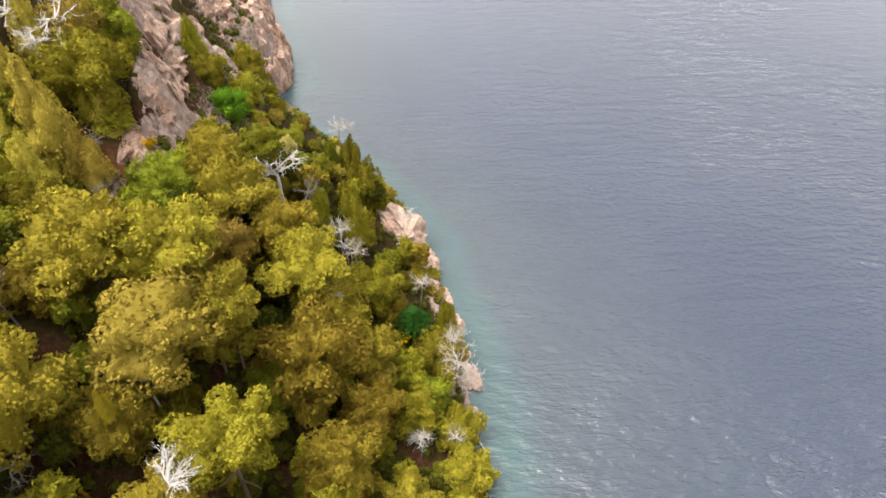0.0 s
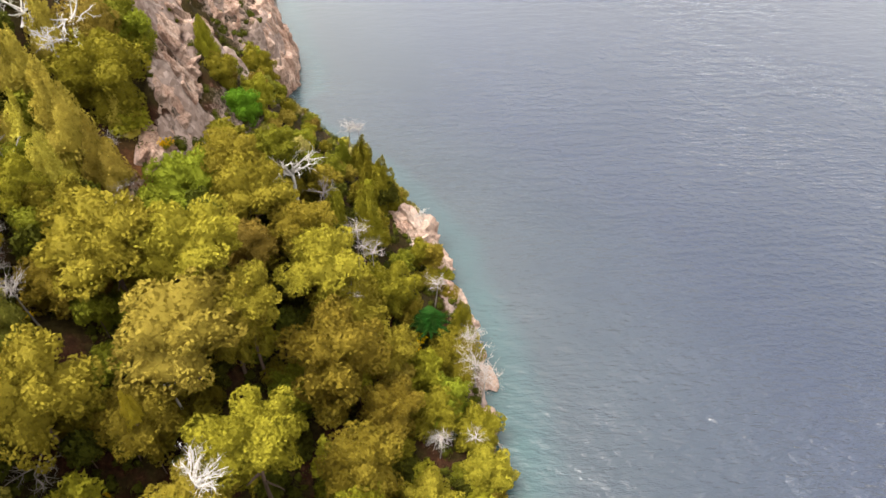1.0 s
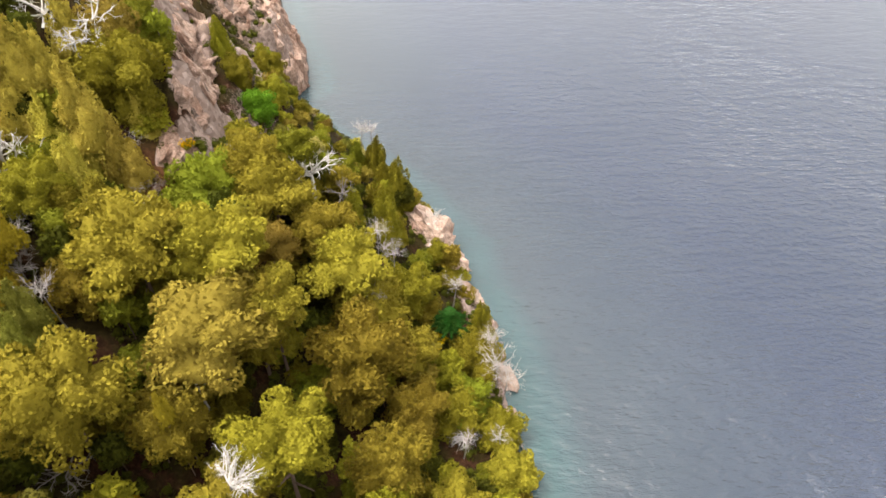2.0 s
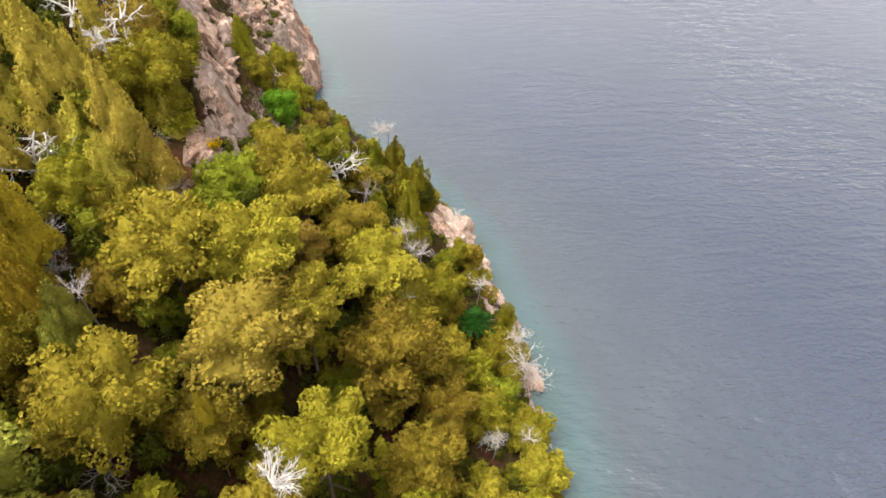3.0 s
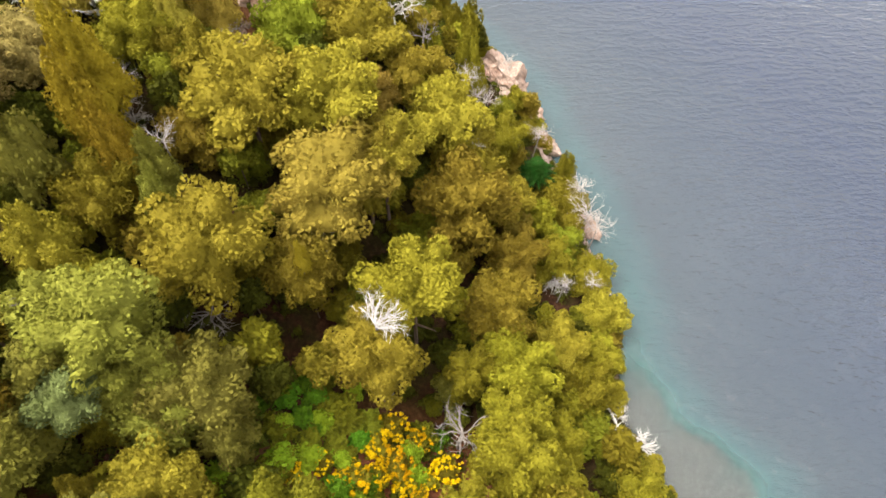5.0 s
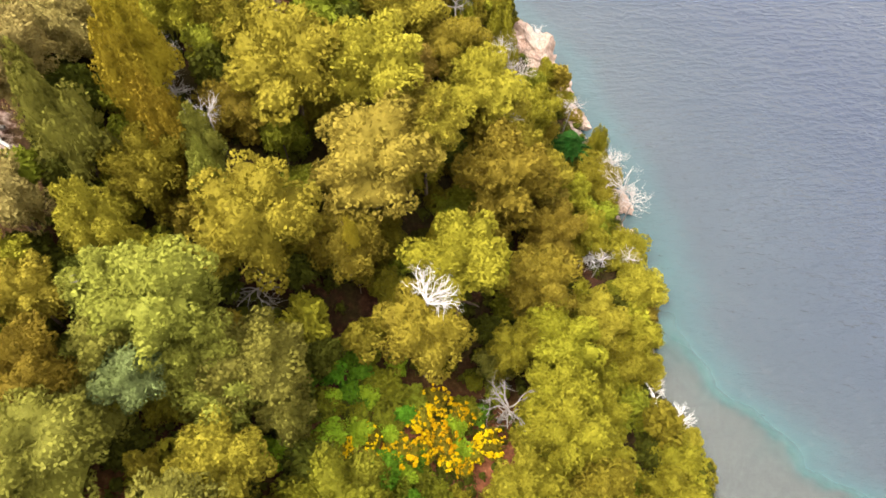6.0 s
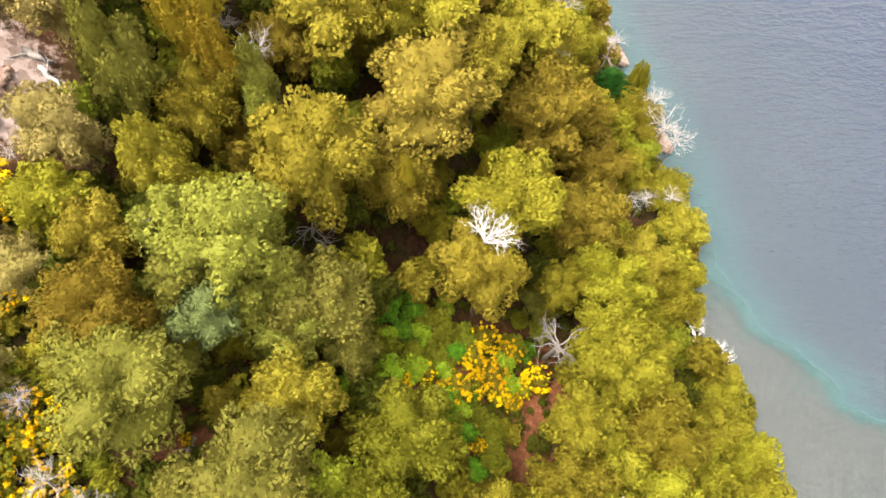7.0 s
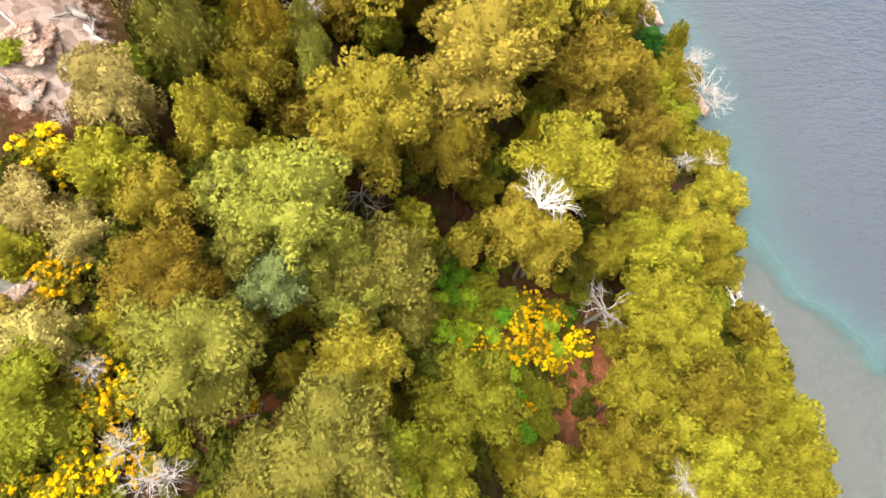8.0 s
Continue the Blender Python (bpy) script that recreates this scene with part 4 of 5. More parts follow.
def log(x1, y1, x2, y2, r, kind, label):
    """A fallen stem between two places on the ground, with stubs of branches."""
    count[0] += 1
    rng = np.random.default_rng(count[0])
    a, b = np.array([x1, y1, max(height(x1, y1), 0) + r * 1.2]), np.array([x2, y2, max(height(x2, y2), 0) + r * 1.2])
    o = a.copy()
    pts = [a - o + (b - a) * s + rng.normal(size=3) * r * 0.35 for s in np.linspace(0, 1, 7)]
    v, f = [], []
    tube(v, f, pts, np.linspace(r, r * 0.6, 7), 8)
    for k in (2, 3, 5):
        p, q = limb(rng, pts[k], unit(rng.normal(size=3) + (0, 0, 0.6)), r * 6, r * 0.4, 0.25, 4)
        tube(v, f, p, q, 4)
    ob = new("log", mesh_of("log", v, f, DEAD if kind == "white" else GREYWOOD, True))
    ob.location = o
    return tagged(ob, label, "log")


def driftwood(x, y, size, label):
    count[0] += 1
    ob = new("driftwood", SNAGS["white", count[0] % 3])
    ob.location, ob.scale, ob.rotation_euler = (x, y, max(height(x, y), 0) + 0.1), (size * 1.2, size, size * 0.4), (0.1, 0.1, count[0])
    return tagged(ob, label, "driftwood")


def young_conifer(x, y, z, r):
    """A young tree seen from above as a dark star of drooping boughs set with needles."""
    base = height(x, y)
    KEEP.append((x, y, r * 1.7))
    t = thing("young_conifer", (x, y, base), "dark green young conifer with radiating boughs at the shore", "tree")
    rng = np.random.default_rng(9)
    v, f = [], []
    tube(v, f, [np.array([0, 0, k * (z + 0.9 - base) / 4]) for k in range(5)], (0.09, 0.08, 0.06, 0.045, 0.02), 7)
    part("trunk", mesh_of("trunk", v, f, BARK, True), t)
    for tier in range(5):
        for i in range(13 - 2 * tier):
            az = i * 6.283 / (13 - 2 * tier) + tier * 0.5
            ln, z0 = r * (1 - 0.19 * tier) * rng.uniform(0.85, 1.1), z - base + 0.32 * tier - 0.5
            way, side = np.array([math.cos(az), math.sin(az), 0]), np.array([-math.sin(az), math.cos(az), 0])
            v, f = [], []
            for k in range(22):
                q = (k + 1) / 22
                c = way * ln * q + (0, 0, z0 + 0.35 * q - 0.65 * q * q)
                for sg in (-1, 1):
                    w = 0.42 * (1.1 - q) * rng.uniform(0.8, 1.2)
                    tip = c + side * sg * w + way * 0.2 + (0, 0, rng.uniform(-0.1, 0.12))
                    b = len(v)
                    v.extend([c - way * 0.07, tip - way * 0.03, tip + way * 0.03, c + way * 0.07])
                    f.append([b, b + 1, b + 2, b + 3])
            part("bough", mesh_of("bough", v, f, LEAF["dark"]), t)
    return t


# ---- dead trees and bare shrubs ----
dead_tree("white", -13.95, 15.90, 13.00, 1.90, "bleached white dead tree top above a living crown")
dead_tree("limbs", -13.90, 43.30, 12.60, 3.00, "bleached dead tree with crooked bare limbs")
dead_tree("grey", -11.60, 43.40, 10.60, 1.50, "small grey dead tree beside green crowns")
dead_tree("limbs", -31.40, 34.40, 19.30, 3.40, "large bleached dead tree with forked limbs on the slope")
dead_tree("white", -1.50, 25.30, 1.90, 1.30, "white dead shrub close to the shore")
dead_tree("grey", -28.00, 13.80, 18.60, 1.30, "grey dead top among grey-green foliage")
dead_tree("grey", -9.20, 12.30, 6.30, 2.00, "grey-brown dead tree beside the flowering clearing")
dead_tree("grey", -23.50, 17.80, 10.60, 1.90, "low dead grey-brown branches under a crown")
dead_tree("limbs", -17.70, 22.60, 13.30, 1.30, "pale forked limbs under a tan crown")
dead_tree("limbs", -28.70, 46.00, 24.20, 2.60, "bleached dead tree high on the slope")
dead_tree("limbs", -32.15, 46.00, 24.90, 2.60, "bleached dead tree high on the slope")
dead_tree("limbs", -28.90, 42.80, 24.20, 1.50, "bleached dead tree high on the slope")
dead_tree("white", -34.39, 33.96, 20.00, 1.50, "bleached dead branches on the slope")
bare_shrub(1.20, 30.20, 4.00, 1.95, "pale leafless shrub leaning over the water")
bare_shrub(1.90, 29.20, 3.60, 1.56, "pale leafless shrub leaning over the water")
bare_shrub(0.90, 33.00, 3.40, 1.30, "pale leafless shrub at the shore")
bare_shrub(-8.20, 38.20, 10.70, 1.43, "pale grey bare shrub between crowns")
bare_shrub(-6.86, 36.44, 10.00, 1.30, "pale grey bare shrub among green crowns")
bare_shrub(-7.54, 36.58, 10.50, 1.04, "pale grey bare shrub among green crowns")
bare_shrub(-1.80, 38.44, 4.50, 1.43, "pale grey bare shrub among green crowns")
bare_shrub(-4.70, 36.27, 6.50, 0.91, "pale grey bare shrub among green crowns")
bare_shrub(-8.14, 31.92, 10.00, 1.30, "pale grey bare shrub among green crowns")
bare_shrub(-19.10, 41.47, 15.50, 1.43, "pale grey bare shrub among green crowns")
bare_shrub(-18.75, 41.17, 16.00, 1.17, "pale grey bare shrub among green crowns")
bare_shrub(-11.98, 62.24, 5.10, 1.56, "pale grey bare shrub among green crowns")
bare_shrub(-29.04, 29.49, 18.10, 1.30, "pale grey bare shrub among green crowns")
bare_shrub(-11.06, 63.16, 4.50, 1.30, "pale grey bare shrub among green crowns")
bare_shrub(-1.35, 23.87, 4.10, 1.04, "pale grey bare shrub among green crowns")
bare_shrub(1.04, 24.54, 3.00, 1.04, "pale grey bare shrub among green crowns")
bare_shrub(-28.16, 27.26, 17.10, 1.30, "pale grey bare shrub among green crowns")
bare_shrub(-28.79, 28.33, 17.50, 1.17, "pale grey bare shrub among green crowns")
bare_shrub(-21.85, 39.61, 15.50, 1.30, "pale grey bare shrub among green crowns")
bare_shrub(-26.06, 39.42, 15.90, 1.56, "pale grey bare shrub among green crowns")
bare_shrub(0.77, 32.67, 4.30, 1.30, "pale grey bare shrub among green crowns")
bare_shrub(-25.83, 25.14, 17.50, 1.43, "grey bare twigs among bushes")
bare_shrub(-37.64, 18.64, 18.60, 0.78, "grey bare twigs among bushes")
bare_shrub(-29.59, 5.45, 17.30, 1.04, "grey bare twigs among bushes")
bare_shrub(-30.51, 2.50, 16.80, 1.17, "grey bare twigs among bushes")
bare_shrub(-31.84, 3.74, 16.80, 1.04, "grey bare twigs among bushes")
bare_shrub(-6.82, 2.28, 8.30, 1.30, "grey bare twigs among bushes")
bare_shrub(-33.25, 6.67, 17.40, 0.91, "grey bare twigs among bushes")
bare_shrub(-29.84, 2.59, 16.80, 1.04, "grey bare twigs among bushes")
bare_shrub(-36.12, 17.81, 18.40, 0.65, "grey bare twigs among bushes")

# ---- flowering broom and clearing shrubs ----
broom(-35.64, 10.61, 0.84)
broom(-35.21, 11.34, 0.68)
broom(-36.12, 8.54, 0.55)
broom(-33.52, 9.31, 0.47)
broom(-33.66, 6.66, 0.70)
broom(-32.61, 6.26, 0.64)
broom(-33.42, 4.99, 0.80)
broom(-32.58, 5.46, 0.64)
broom(-33.64, 3.67, 0.58)
broom(-32.45, 3.75, 0.66)
broom(-32.59, 3.11, 0.58)
broom(-33.71, 2.29, 0.63)
broom(-34.50, 2.15, 0.63)
broom(-32.98, 2.42, 0.47)
broom(-31.29, 3.05, 0.57)
broom(-31.72, 4.13, 0.47)
broom(-27.55, 5.63, 0.24)
broom(-13.53, 13.34, 0.88)
broom(-12.01, 12.62, 0.82)
broom(-13.25, 11.00, 0.93)
broom(-14.39, 10.09, 0.70)
broom(-10.12, 11.19, 0.91)
broom(-16.16, 9.36, 0.57)
broom(-18.54, 9.53, 0.51)
broom(-11.84, 9.48, 0.51)
broom(-14.93, 2.71, 0.66)
broom(-14.22, 6.69, 0.41)
broom(-14.48, 12.03, 0.78)
broom(-12.79, 10.09, 0.72)
broom(-11.16, 10.46, 0.59)
broom(-20.38, 16.85, 0.47)
broom(-15.60, 9.80, 0.95)
broom(-17.30, 10.40, 0.60)
broom(-26.32, 25.56, 0.34)
broom(-35.66, 2.49, 0.53)
broom(-13.64, 11.41, 0.64)
broom(-21.80, 3.89, 0.28)
broom(-37.4, 16.2, 1.35)
broom(-22.44, 41.19, 0.45)
broom(-17.63, 39.81, 0.40)
broom(-3.94, 32.49, 0.63)
broom(-3.21, 33.66, 0.45)
broom(-4.17, 32.49, 0.45)
shrub("vivid", -18.65, 12.93, 0.86, 0.15, "in the clearing")
shrub("vivid", -17.96, 12.40, 0.60, 0.15, "in the clearing")
shrub("vivid", -27.91, 9.68, 0.49, 0.15, "in the clearing")
shrub("vivid", -10.78, 13.01, 0.77, 0.15, "in the clearing")
shrub("vivid", -35.32, 13.64, 0.70, 0.15, "in the clearing")
shrub("vivid", -35.04, 13.26, 0.58, 0.15, "in the clearing")
shrub("vivid", -20.73, 13.16, 0.64, 0.15, "in the clearing")
shrub("green", -17.56, 14.05, 1.03, 0.15, "in the clearing")
shrub("green", -16.75, 11.59, 0.94, 0.15, "in the clearing")
shrub("green", -19.79, 11.91, 0.95, 0.15, "in the clearing")
shrub("green", -20.41, 14.36, 0.91, 0.15, "in the clearing")
shrub("green", -19.19, 10.38, 0.89, 0.15, "in the clearing")
shrub("green", -14.49, 8.71, 0.90, 0.15, "in the clearing")
shrub("green", -15.60, 8.00, 0.80, 0.15, "in the clearing")
shrub("green", -13.59, 7.90, 0.91, 0.15, "in the clearing")
shrub("green", -16.11, 10.98, 0.81, 0.15, "in the clearing")
shrub("green", -9.40, 14.73, 0.86, 0.15, "in the clearing")
shrub("green", -33.59, 7.72, 0.92, 0.15, "in the clearing")
shrub("green", -33.28, 8.23, 0.76, 0.15, "in the clearing")
shrub("green", -31.83, 4.31, 0.68, 0.15, "in the clearing")
shrub("green", -33.94, 3.21, 0.69, 0.15, "in the clearing")
shrub("green", -17.63, 15.79, 0.91, 0.15, "in the clearing")
shrub("green", -21.61, 10.81, 0.78, 0.15, "in the clearing")
shrub("green", -13.51, 6.90, 0.84, 0.15, "in the clearing")
shrub("green", -16.62, 8.52, 0.79, 0.15, "in the clearing")
shrub("bright", -35.23, 8.56, 0.66, 0.15, "in the clearing")
shrub("bright", -34.62, 8.49, 0.71, 0.15, "in the clearing")
shrub("bright", -33.84, 5.82, 0.64, 0.15, "in the clearing")
shrub("bright", -32.68, 2.39, 0.58, 0.15, "in the clearing")
shrub("bright", -32.51, 7.30, 0.59, 0.15, "in the clearing")
shrub("bright", -38.95, 21.03, 0.65, 0.15, "in the clearing")
shrub("bright", -34.89, 7.38, 0.65, 0.15, "in the clearing")
shrub("bright", -30.86, 4.56, 0.58, 0.15, "in the clearing")
shrub("bright", -35.61, 9.52, 0.56, 0.15, "in the clearing")
shrub("bright", -17.20, 10.43, 0.66, 0.15, "in the clearing")
shrub("bright", -18.17, 11.62, 0.72, 0.15, "in the clearing")
shrub("bright", -19.16, 11.74, 0.58, 0.15, "in the clearing")
shrub("moss", -15.40, 6.08, 0.80, 0.15, "in the clearing")
shrub("moss", -13.26, 5.61, 0.90, 0.15, "in the clearing")
shrub("moss", -14.49, 4.28, 0.88, 0.15, "in the clearing")
shrub("moss", -12.26, 7.70, 0.86, 0.15, "in the clearing")
shrub("moss", -16.22, 4.20, 0.71, 0.15, "in the clearing")
shrub("moss", -14.28, 2.79, 0.88, 0.15, "in the clearing")
shrub("moss", -21.56, 6.06, 0.87, 0.15, "in the clearing")
shrub("moss", -21.86, 8.30, 0.76, 0.15, "in the clearing")
shrub("moss", -25.04, 5.73, 0.70, 0.15, "in the clearing")
shrub("moss", -37.42, 11.34, 0.86, 0.15, "in the clearing")
shrub("moss", -36.41, 7.51, 0.83, 0.15, "in the clearing")
shrub("moss", -34.50, 6.25, 0.70, 0.15, "in the clearing")
shrub("moss", -35.49, 5.74, 0.70, 0.15, "in the clearing")
shrub("moss", -32.08, 5.90, 0.64, 0.15, "in the clearing")
shrub("moss", -30.35, 3.89, 0.68, 0.15, "in the clearing")
shrub("moss", -35.01, 10.08, 0.61, 0.15, "in the clearing")

# ---- rocks ----
boulder(-3.70, 47.60, 1.33, 1.91, 1.85, "pale", "fractured pinkish rock at the water's edge", 0.3, 3.9)
boulder(-3.00, 46.40, 1.10, 1.57, 1.36, "pale", "fractured pinkish rock at the water's edge", 0.3, 4.8)
boulder(-2.50, 46.00, 0.66, 1.01, 0.74, "rock", "fractured pinkish rock at the water's edge", 0.3, 5.0)
boulder(-4.30, 48.60, 0.99, 1.35, 1.48, "pale", "fractured pinkish rock at the water's edge", 0.3, 1.0)
boulder(-3.20, 48.20, 0.77, 1.12, 0.86, "rock", "fractured pinkish rock at the water's edge", 0.3, 1.8)
boulder(-4.80, 47.40, 0.77, 1.12, 1.11, "rock", "fractured pinkish rock at the water's edge", 0.3, 0.5)
dead_tree("white", -3.6, 48.9, 2.9, 1.7, "bleached dead branches over shore rocks")
dead_tree("white", -2.4, 45.6, 1.6, 1.1, "bleached dead branches over shore rocks")
boulder(-2.30, 44.90, 1.3, 2.0, 1.4, "rock", "brown rock at the water's edge", 0.3, 1)
boulder(-4.90, 49.80, 1.44, 2.25, 1.85, "pale", "pale rock slab above the shore", 0.3, 0.6)
boulder(-0.60, 40.90, 1.0, 1.4, 0.9, "pale", "pale rock at the shore", 0.3, 1)
boulder(0.90, 38.30, 0.8, 1.1, 0.7, "pale", "pale rock at the shore", 0.3, 2)
boulder(1.60, 33.60, 0.8, 1.04, 0.56, "pale", "weathered rock at the lake shore", 0.3, 5.8)
boulder(2.00, 31.60, 0.9, 1.17, 0.63, "pale", "weathered rock at the lake shore", 0.3, 3.2)
boulder(2.40, 27.60, 0.7, 0.91, 0.49, "pale", "weathered rock at the lake shore", 0.3, 0.2)
boulder(2.70, 24.40, 0.6, 0.78, 0.42, "pale", "weathered rock at the lake shore", 0.3, 5.9)
boulder(-7.50, 56.90, 1.0, 1.3, 0.7, "rock", "weathered rock at the lake shore", 0.3, 5.2)
boulder(-11.00, 62.20, 1.0, 1.3, 0.7, "rock", "weathered rock at the lake shore", 0.3, 5.8)
boulder(2.30, 20.60, 0.5, 0.65, 0.35, "pale", "weathered rock at the lake shore", 0.3, 5.4)
boulder(2.20, 18.40, 0.5, 0.65, 0.35, "pale", "weathered rock at the lake shore", 0.3, 4.5)
boulder(-23.62, 37.33, 0.43, 0.46, 0.71, "rock", "fractured pinkish grey ledge of the cliff", 1.0, 3.5)
boulder(-23.86, 35.84, 0.43, 0.46, 0.7, "rock", "fractured pinkish grey ledge of the cliff", 1.0, 5.0)
boulder(-23.02, 36.07, 0.37, 0.39, 0.6, "rock", "fractured pinkish grey ledge of the cliff", 1.0, 4.5)
boulder(-23.76, 39.38, 0.57, 0.61, 0.94, "rock", "fractured pinkish grey ledge of the cliff", 1.0, 1.0)
boulder(-23.96, 38.32, 0.44, 0.47, 0.72, "rock", "fractured pinkish grey ledge of the cliff", 1.0, 0.0)
boulder(-38.61, 21.37, 0.78, 0.86, 0.39, "rock", "flat grey rock on the bare slope", 0.7, 4.0)
boulder(-38.93, 19.95, 0.64, 0.71, 0.32, "rock", "flat grey rock on the bare slope", 0.7, 2.0)
boulder(-37.94, 22.38, 0.72, 0.8, 0.36, "rock", "flat grey rock on the bare slope", 0.7, 4.5)
boulder(-38.10, 19.91, 0.58, 0.63, 0.29, "rock", "flat grey rock on the bare slope", 0.7, 0.0)
boulder(-39.12, 21.96, 0.72, 0.8, 0.36, "rock", "flat grey rock on the bare slope", 0.7, 4.5)
boulder(-37.16, 10.00, 0.57, 0.63, 0.29, "pale", "flat grey rock on the bare slope", 0.7, 3.0)
boulder(-37.14, 9.01, 0.51, 0.56, 0.26, "pale", "flat grey rock on the bare slope", 0.7, 2.0)
boulder(-37.50, 21.74, 0.46, 0.5, 0.23, "rock", "flat grey rock on the bare slope", 0.7, 0.5)
boulder(-38.54, 18.97, 0.51, 0.56, 0.25, "rock", "flat grey rock on the bare slope", 0.7, 0.5)
boulder(-36.91, 10.56, 0.4, 0.44, 0.2, "pale", "flat grey rock on the bare slope", 0.7, 5.0)


def face_mesh(place, ns, nw, bulge, seed):
    """A broken rock face laid over the slope: blocks, clefts that run down it, sharp ribs; its rim sinks into the ground."""
    verts = []
    for i in range(ns + 1):
        for j in range(nw + 1):
            a, b = i / ns, j / nw
            x, y = place(a, b)
            z = max(float(land(x, y)), -0.6)
            rim = min(min(a, 1 - a) * 9, min(b, 1 - b) * 5, 1.0)
            rim += 0.35 * noise.noise((x * 0.5, y * 0.5, seed)) * (rim < 0.99)
            q = Vector((x * 0.75 + z * 0.25, y * 0.30, z * 0.35 + seed))
            cell = noise.voronoi(q * 1.15)[0]
            block = noise.cell(q * 1.3)
            jag = 0.7 * min(cell[1] - cell[0], 0.5) + 0.8 * block + 0.5 * noise.cell(q * 0.55) + 0.5 * abs(noise.noise(q * 0.8)) + 0.3 * noise.cell(q * 3.1) + 0.12 * noise.noise(q * 6.0)
            up = (bulge + jag) * rim - 0.9 * (1 - rim)
            verts.append((x + 0.75 * up, y - 0.35 * up, z + 0.55 * up))
    w = nw + 1
    faces = [[i * w + j, i * w + j + 1, (i + 1) * w + j + 1, (i + 1) * w + j] for i in range(ns) for j in range(nw)]
    return mesh_of("rock_face", verts, faces, ROCK)


def strip(a, b):
    y = 37.5 + 27 * a
    mid = float(np.interp(y, (37, 40, 44, 48, 53, 57, 65), (-23.6, -23.5, -23.5, -23.9, -25.0, -26.2, -29.0)))
    return mid + (b - 0.5) * 2 * float(np.interp(y, (37, 44, 50, 57, 65), (1.0, 1.6, 2.1, 2.7, 4.5))), y


def cape(a, b):
    y = 76.7 + 27 * a
    return float(shore_x(y)) + 1.7 - 10.5 * b, y


def brow(a, b):
    return -34.5 + 7.5 * b, 69.0 + 16 * a


tagged(new("rock_face", face_mesh(strip, 120, 28, 0.2, 3)), "fractured pinkish grey rock face running down the wooded slope", "rock face", kind="structure")
tagged(new("rock_face", face_mesh(cape, 96, 40, 0.0, 11)), "pinkish grey sea cliff of the cape standing in the lake", "rock face", kind="structure")
tagged(new("rock_face", face_mesh(brow, 60, 30, 0.0, 7)), "broken brown rock face high above the cape", "rock face", kind="structure")

# ---- fallen logs and driftwood ----
log(-39.43, 22.80, -36.71, 20.78, 0.045, "white", "long thin bleached pole on the bare slope")
log(-36.37, 23.23, -35.51, 22.58, 0.13, "white", "bleached log on the bare slope")
log(-35.51, 22.58, -35.28, 21.80, 0.1, "white", "bleached log on the bare slope")
log(-37.09, 23.96, -35.97, 23.63, 0.2, "grey", "thick grey fallen trunk on the bare slope")
log(-27.78, 4.86, -27.40, 3.73, 0.16, "white", "weathered pale log in the undergrowth")
log(-28.24, 3.96, -27.45, 3.73, 0.1, "grey", "grey log in the undergrowth")
log(-27.30, 5.78, -27.65, 4.68, 0.12, "grey", "grey branch in the undergrowth")
log(-39.26, 20.02, -38.42, 19.22, 0.12, "grey", "grey fallen trunk on bare rock")
log(1.17, 16.37, 1.55, 15.17, 0.09, "white", "bleached driftwood at the shore")
log(1.31, 14.29, 3.67, 13.61, 0.1, "white", "bleached driftwood at the shore")
log(1.53, 13.46, 2.95, 12.26, 0.08, "white", "bleached driftwood at the shore")
log(1.37, 15.37, 2.25, 12.86, 0.12, "white", "bleached driftwood at the shore")
log(2.72, 26.39, 3.47, 24.62, 0.07, "white", "bleached stick over the water")
log(-24.80, 8.27, -23.25, 8.79, 0.14, "grey", "grey fallen trunk under the trees")
driftwood(3.2, 13.2, 1.25, "tangle of white driftwood at the shore")
driftwood(2.3, 15.4, 1.1, "tangle of white driftwood at the shore")
driftwood(3.9, 12.2, 0.9, "tangle of white driftwood at the shore")
boulder(-24.18, 34.87, 0.39, 0.46, 0.31, "rock", "rubble of pinkish grey rock below the cliff", 0.5, 0.5)
boulder(-24.11, 36.22, 0.44, 0.52, 0.35, "rock", "rubble of pinkish grey rock below the cliff", 0.5, 1.5)
boulder(-24.11, 37.52, 0.4, 0.48, 0.32, "rock", "rubble of pinkish grey rock below the cliff", 0.5, 0.4)
boulder(-23.89, 34.29, 0.47, 0.56, 0.37, "rock", "rubble of pinkish grey rock below the cliff", 0.5, 4.0)
boulder(-23.39, 34.84, 0.34, 0.41, 0.27, "rock", "rubble of pinkish grey rock below the cliff", 0.5, 4.6)
boulder(-24.52, 35.69, 0.35, 0.42, 0.28, "rock", "rubble of pinkish grey rock below the cliff", 0.5, 3.0)
boulder(-24.40, 38.43, 0.4, 0.48, 0.32, "rock", "rubble of pinkish grey rock below the cliff", 0.5, 3.6)
boulder(-23.13, 34.24, 0.43, 0.51, 0.34, "rock", "rubble of pinkish grey rock below the cliff", 0.5, 1.4)
boulder(-24.96, 36.85, 0.4, 0.48, 0.32, "rock", "rubble of pinkish grey rock below the cliff", 0.5, 5.5)
boulder(-24.67, 37.84, 0.31, 0.37, 0.25, "rock", "rubble of pinkish grey rock below the cliff", 0.5, 2.6)
boulder(-24.80, 35.02, 0.34, 0.41, 0.28, "rock", "rubble of pinkish grey rock below the cliff", 0.5, 0.6)
bare_shrub(-24.69, 36.43, 16.13, 0.78, "grey bare scrub below the cliff")
bare_shrub(-24.29, 37.01, 15.95, 0.91, "grey bare scrub below the cliff")
bare_shrub(-24.18, 35.37, 15.69, 0.91, "grey bare scrub below the cliff")
bare_shrub(-23.77, 35.77, 15.53, 0.78, "grey bare scrub below the cliff")
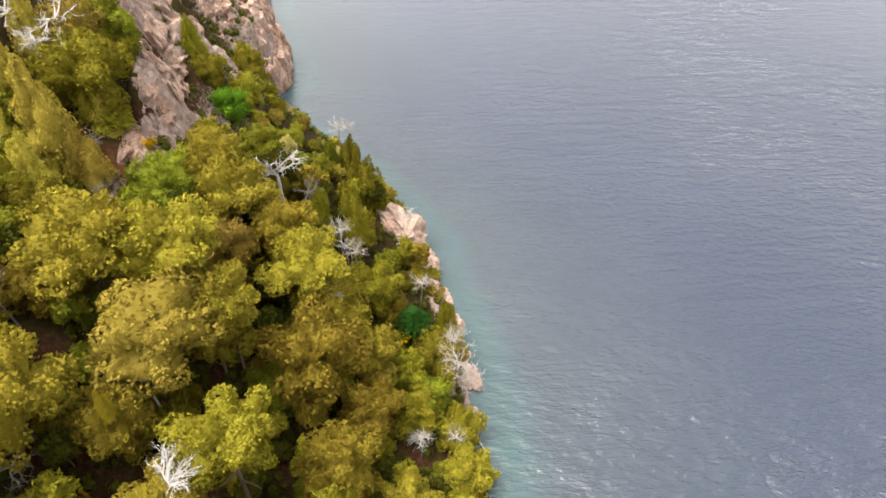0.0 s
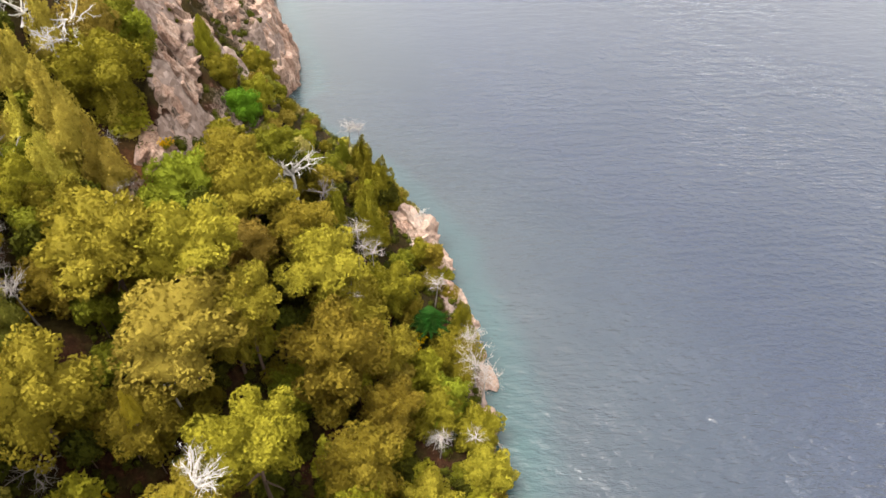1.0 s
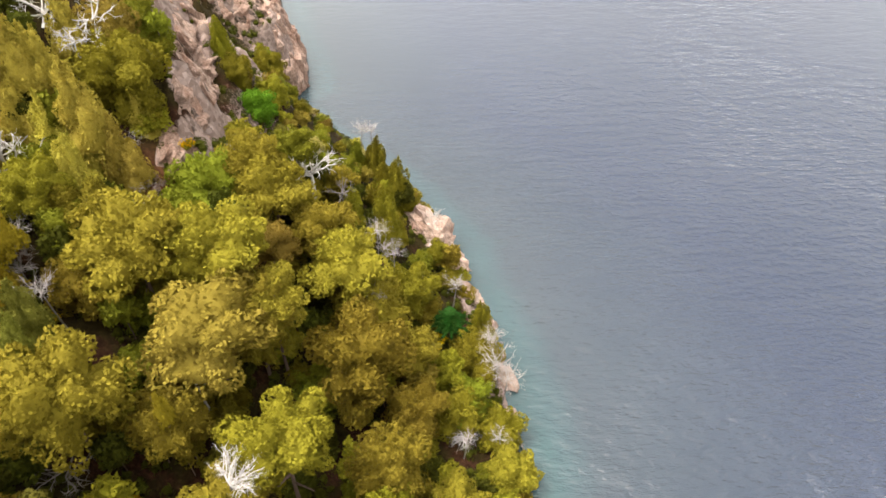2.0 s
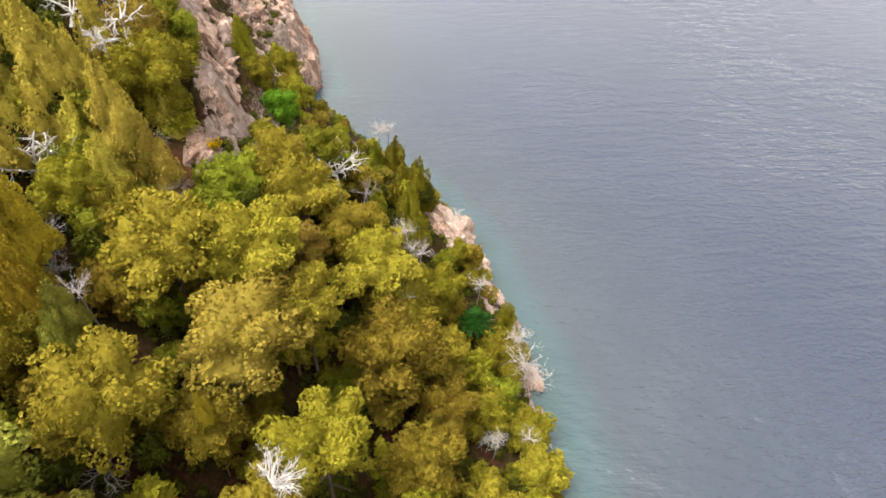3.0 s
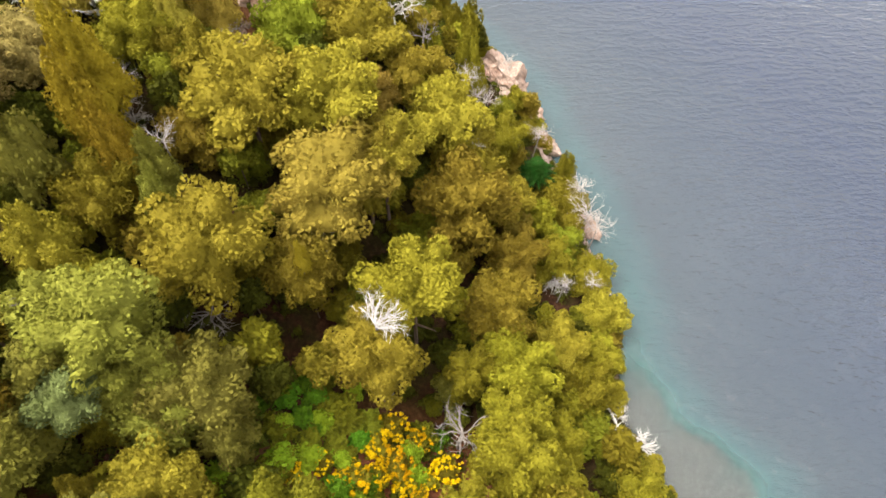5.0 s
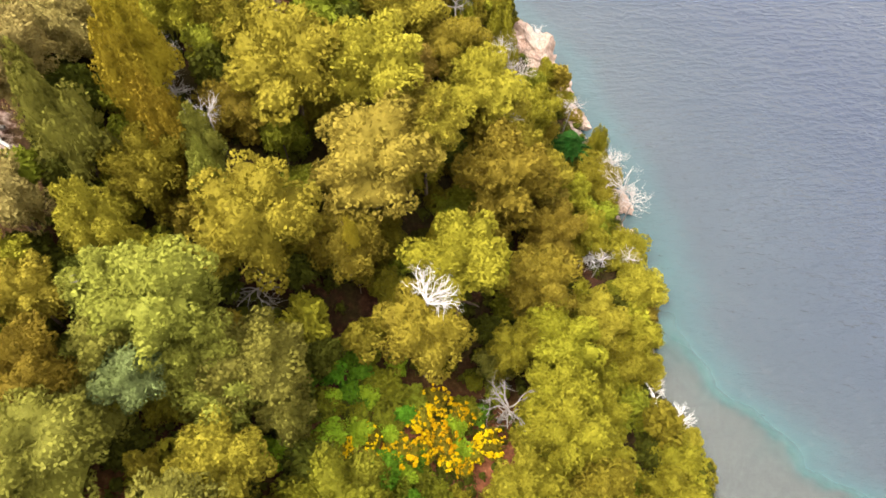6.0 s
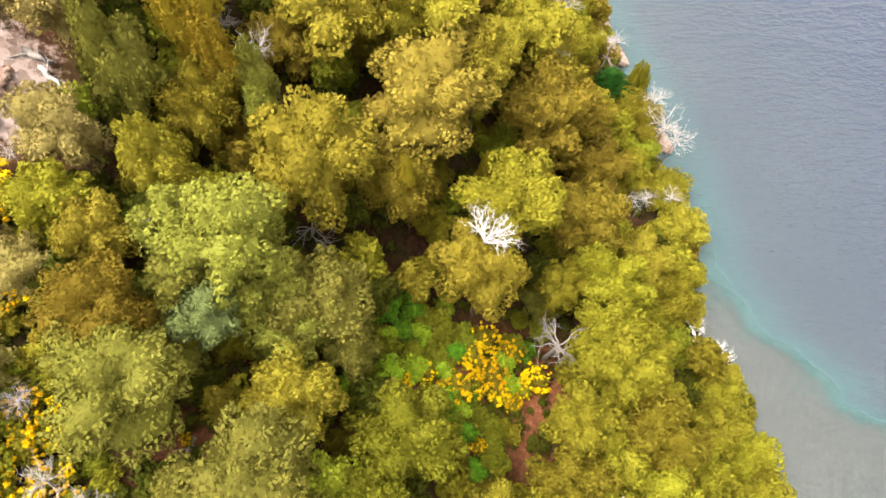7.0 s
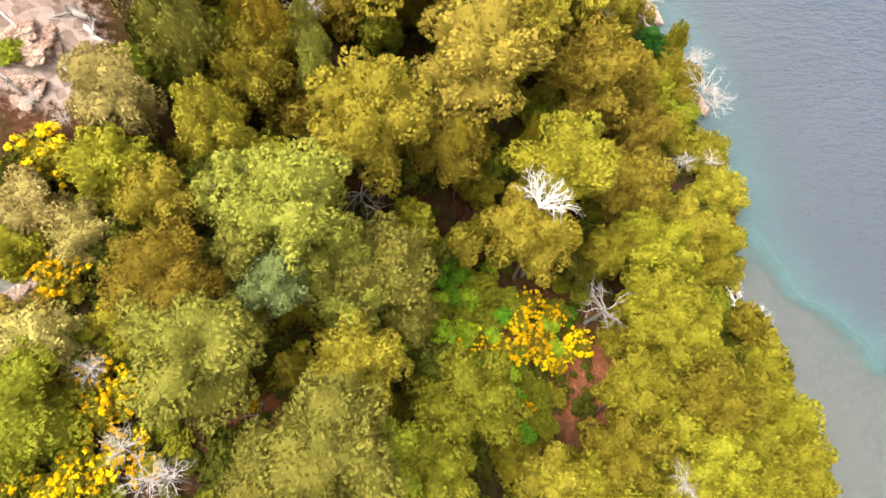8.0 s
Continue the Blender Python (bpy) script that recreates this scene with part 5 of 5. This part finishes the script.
bare_shrub(-25.11, 37.71, 16.69, 0.91, "grey bare scrub below the cliff")
young_conifer(-2.45, 34.6, 4.6, 1.7)


# ---- undergrowth ----
rng = np.random.default_rng(77)
# "under" leaves have the shade below the crowns in their colour
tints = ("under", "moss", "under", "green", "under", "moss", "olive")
low, young = 0, 0


def free(x, y):
    if 38 < y < 66 and abs(x - strip((y - 37.5) / 27, 0.5)[0]) < 0.7 * abs(strip((y - 37.5) / 27, 1)[0] - strip((y - 37.5) / 27, 0.5)[0]):
        return False
    return all((x - a) ** 2 + (y - b) ** 2 > c * c for a, b, c in KEEP)


for yy in np.arange(-3, 70, 2.3):
    for xx in np.arange(-41, 4, 2.3):
        x, y = xx + rng.uniform(-1.1, 1.1), yy + rng.uniform(-1.1, 1.1)
        d = float(shore_x(y)) - x
        if d < 1.2 or d > 44 or (x < -35 and 16 < y < 27) or (-19 < x < -8 and 6 < y < 15.5) or (x < -30 and y < 12) or not free(x, y):
            continue
        slope = float(land(x - 0.5, y) - land(x + 0.5, y))
        if slope > 1.0 and rng.random() < 0.65:
            continue
        near = d < 13 and y > 24
        if (near or rng.random() < 0.42) and young < 295:
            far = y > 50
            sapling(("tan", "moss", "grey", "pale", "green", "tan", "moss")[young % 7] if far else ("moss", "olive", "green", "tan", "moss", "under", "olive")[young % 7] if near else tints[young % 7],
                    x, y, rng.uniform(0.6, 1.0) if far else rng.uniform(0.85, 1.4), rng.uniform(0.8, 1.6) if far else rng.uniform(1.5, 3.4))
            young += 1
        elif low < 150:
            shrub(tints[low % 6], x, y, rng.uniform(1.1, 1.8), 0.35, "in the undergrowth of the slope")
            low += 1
# bright bushes of the clearing, and the mixed scrub of the open slope
for yy in np.arange(5.5, 16, 1.2):
    for xx in np.arange(-21, -10.5, 1.2):
        x, y = xx + rng.uniform(-0.7, 0.7), yy + rng.uniform(-0.7, 0.7)
        if (x < -11.8 or y > 11) and free(x, y) and rng.random() < 0.62:
            shrub(("lush", "bright", "green", "vivid", "lush")[int(rng.integers(0, 5))], x, y, rng.uniform(0.65, 1.1), 0.35, "in the clearing")
for yy in np.arange(0, 13, 1.9):
    for xx in np.arange(-40, -29, 1.9):
        x, y = xx + rng.uniform(-0.8, 0.8), yy + rng.uniform(-0.8, 0.8)
        if free(x, y):
            shrub(("bright", "grey", "moss", "tan", "green")[int(rng.integers(0, 5))], x, y, rng.uniform(0.6, 1.1), 0.1, "on the open slope")
# bushes along the water
for k, y in enumerate(np.arange(1, 80, 1.2)):
    y = y + rng.uniform(-0.4, 0.4)
    x = float(shore_x(y)) - (rng.uniform(0.2, 0.8) if k % 2 else rng.uniform(1.4, 3.2))
    if free(x, y):
        shrub(("moss", "olive", "green", "moss")[k % 4], x, y, rng.uniform(0.8, 1.35), 0.25, "at the water's edge")


def tufts(n):
    """Ferns, grass and low scrub over the soil, one loose cover of leafy clumps."""
    cen, rad = [], []
    while len(cen) < n:
        x, y = rng.uniform(-44, 4), rng.uniform(-4, 84)
        if float(shore_x(y)) - x < 0.6 or (x < -35 and 16 < y < 27) or noise.noise((x * 0.3, y * 0.3, 9)) < -0.3:
            continue
        cen.append((x, y, height(x, y) + 0.1))
        rad.append(rng.uniform(0.25, 0.6))
    cen, rad = np.array(cen), np.array(rad)
    steep = land(cen[:, 0] - 0.5, cen[:, 1]) - land(cen[:, 0] + 0.5, cen[:, 1])
    keep = steep < 1.0 + 0.4 * rng.random(len(cen))
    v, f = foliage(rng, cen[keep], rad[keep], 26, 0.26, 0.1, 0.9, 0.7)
    # ground cover takes the leaf colour with canopy shade painted in
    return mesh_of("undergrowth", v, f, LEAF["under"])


tagged(new("undergrowth", tufts(4200)), "ferns, grass and low scrub in shade-darkened green over red-brown soil", "undergrowth", kind="stuff")
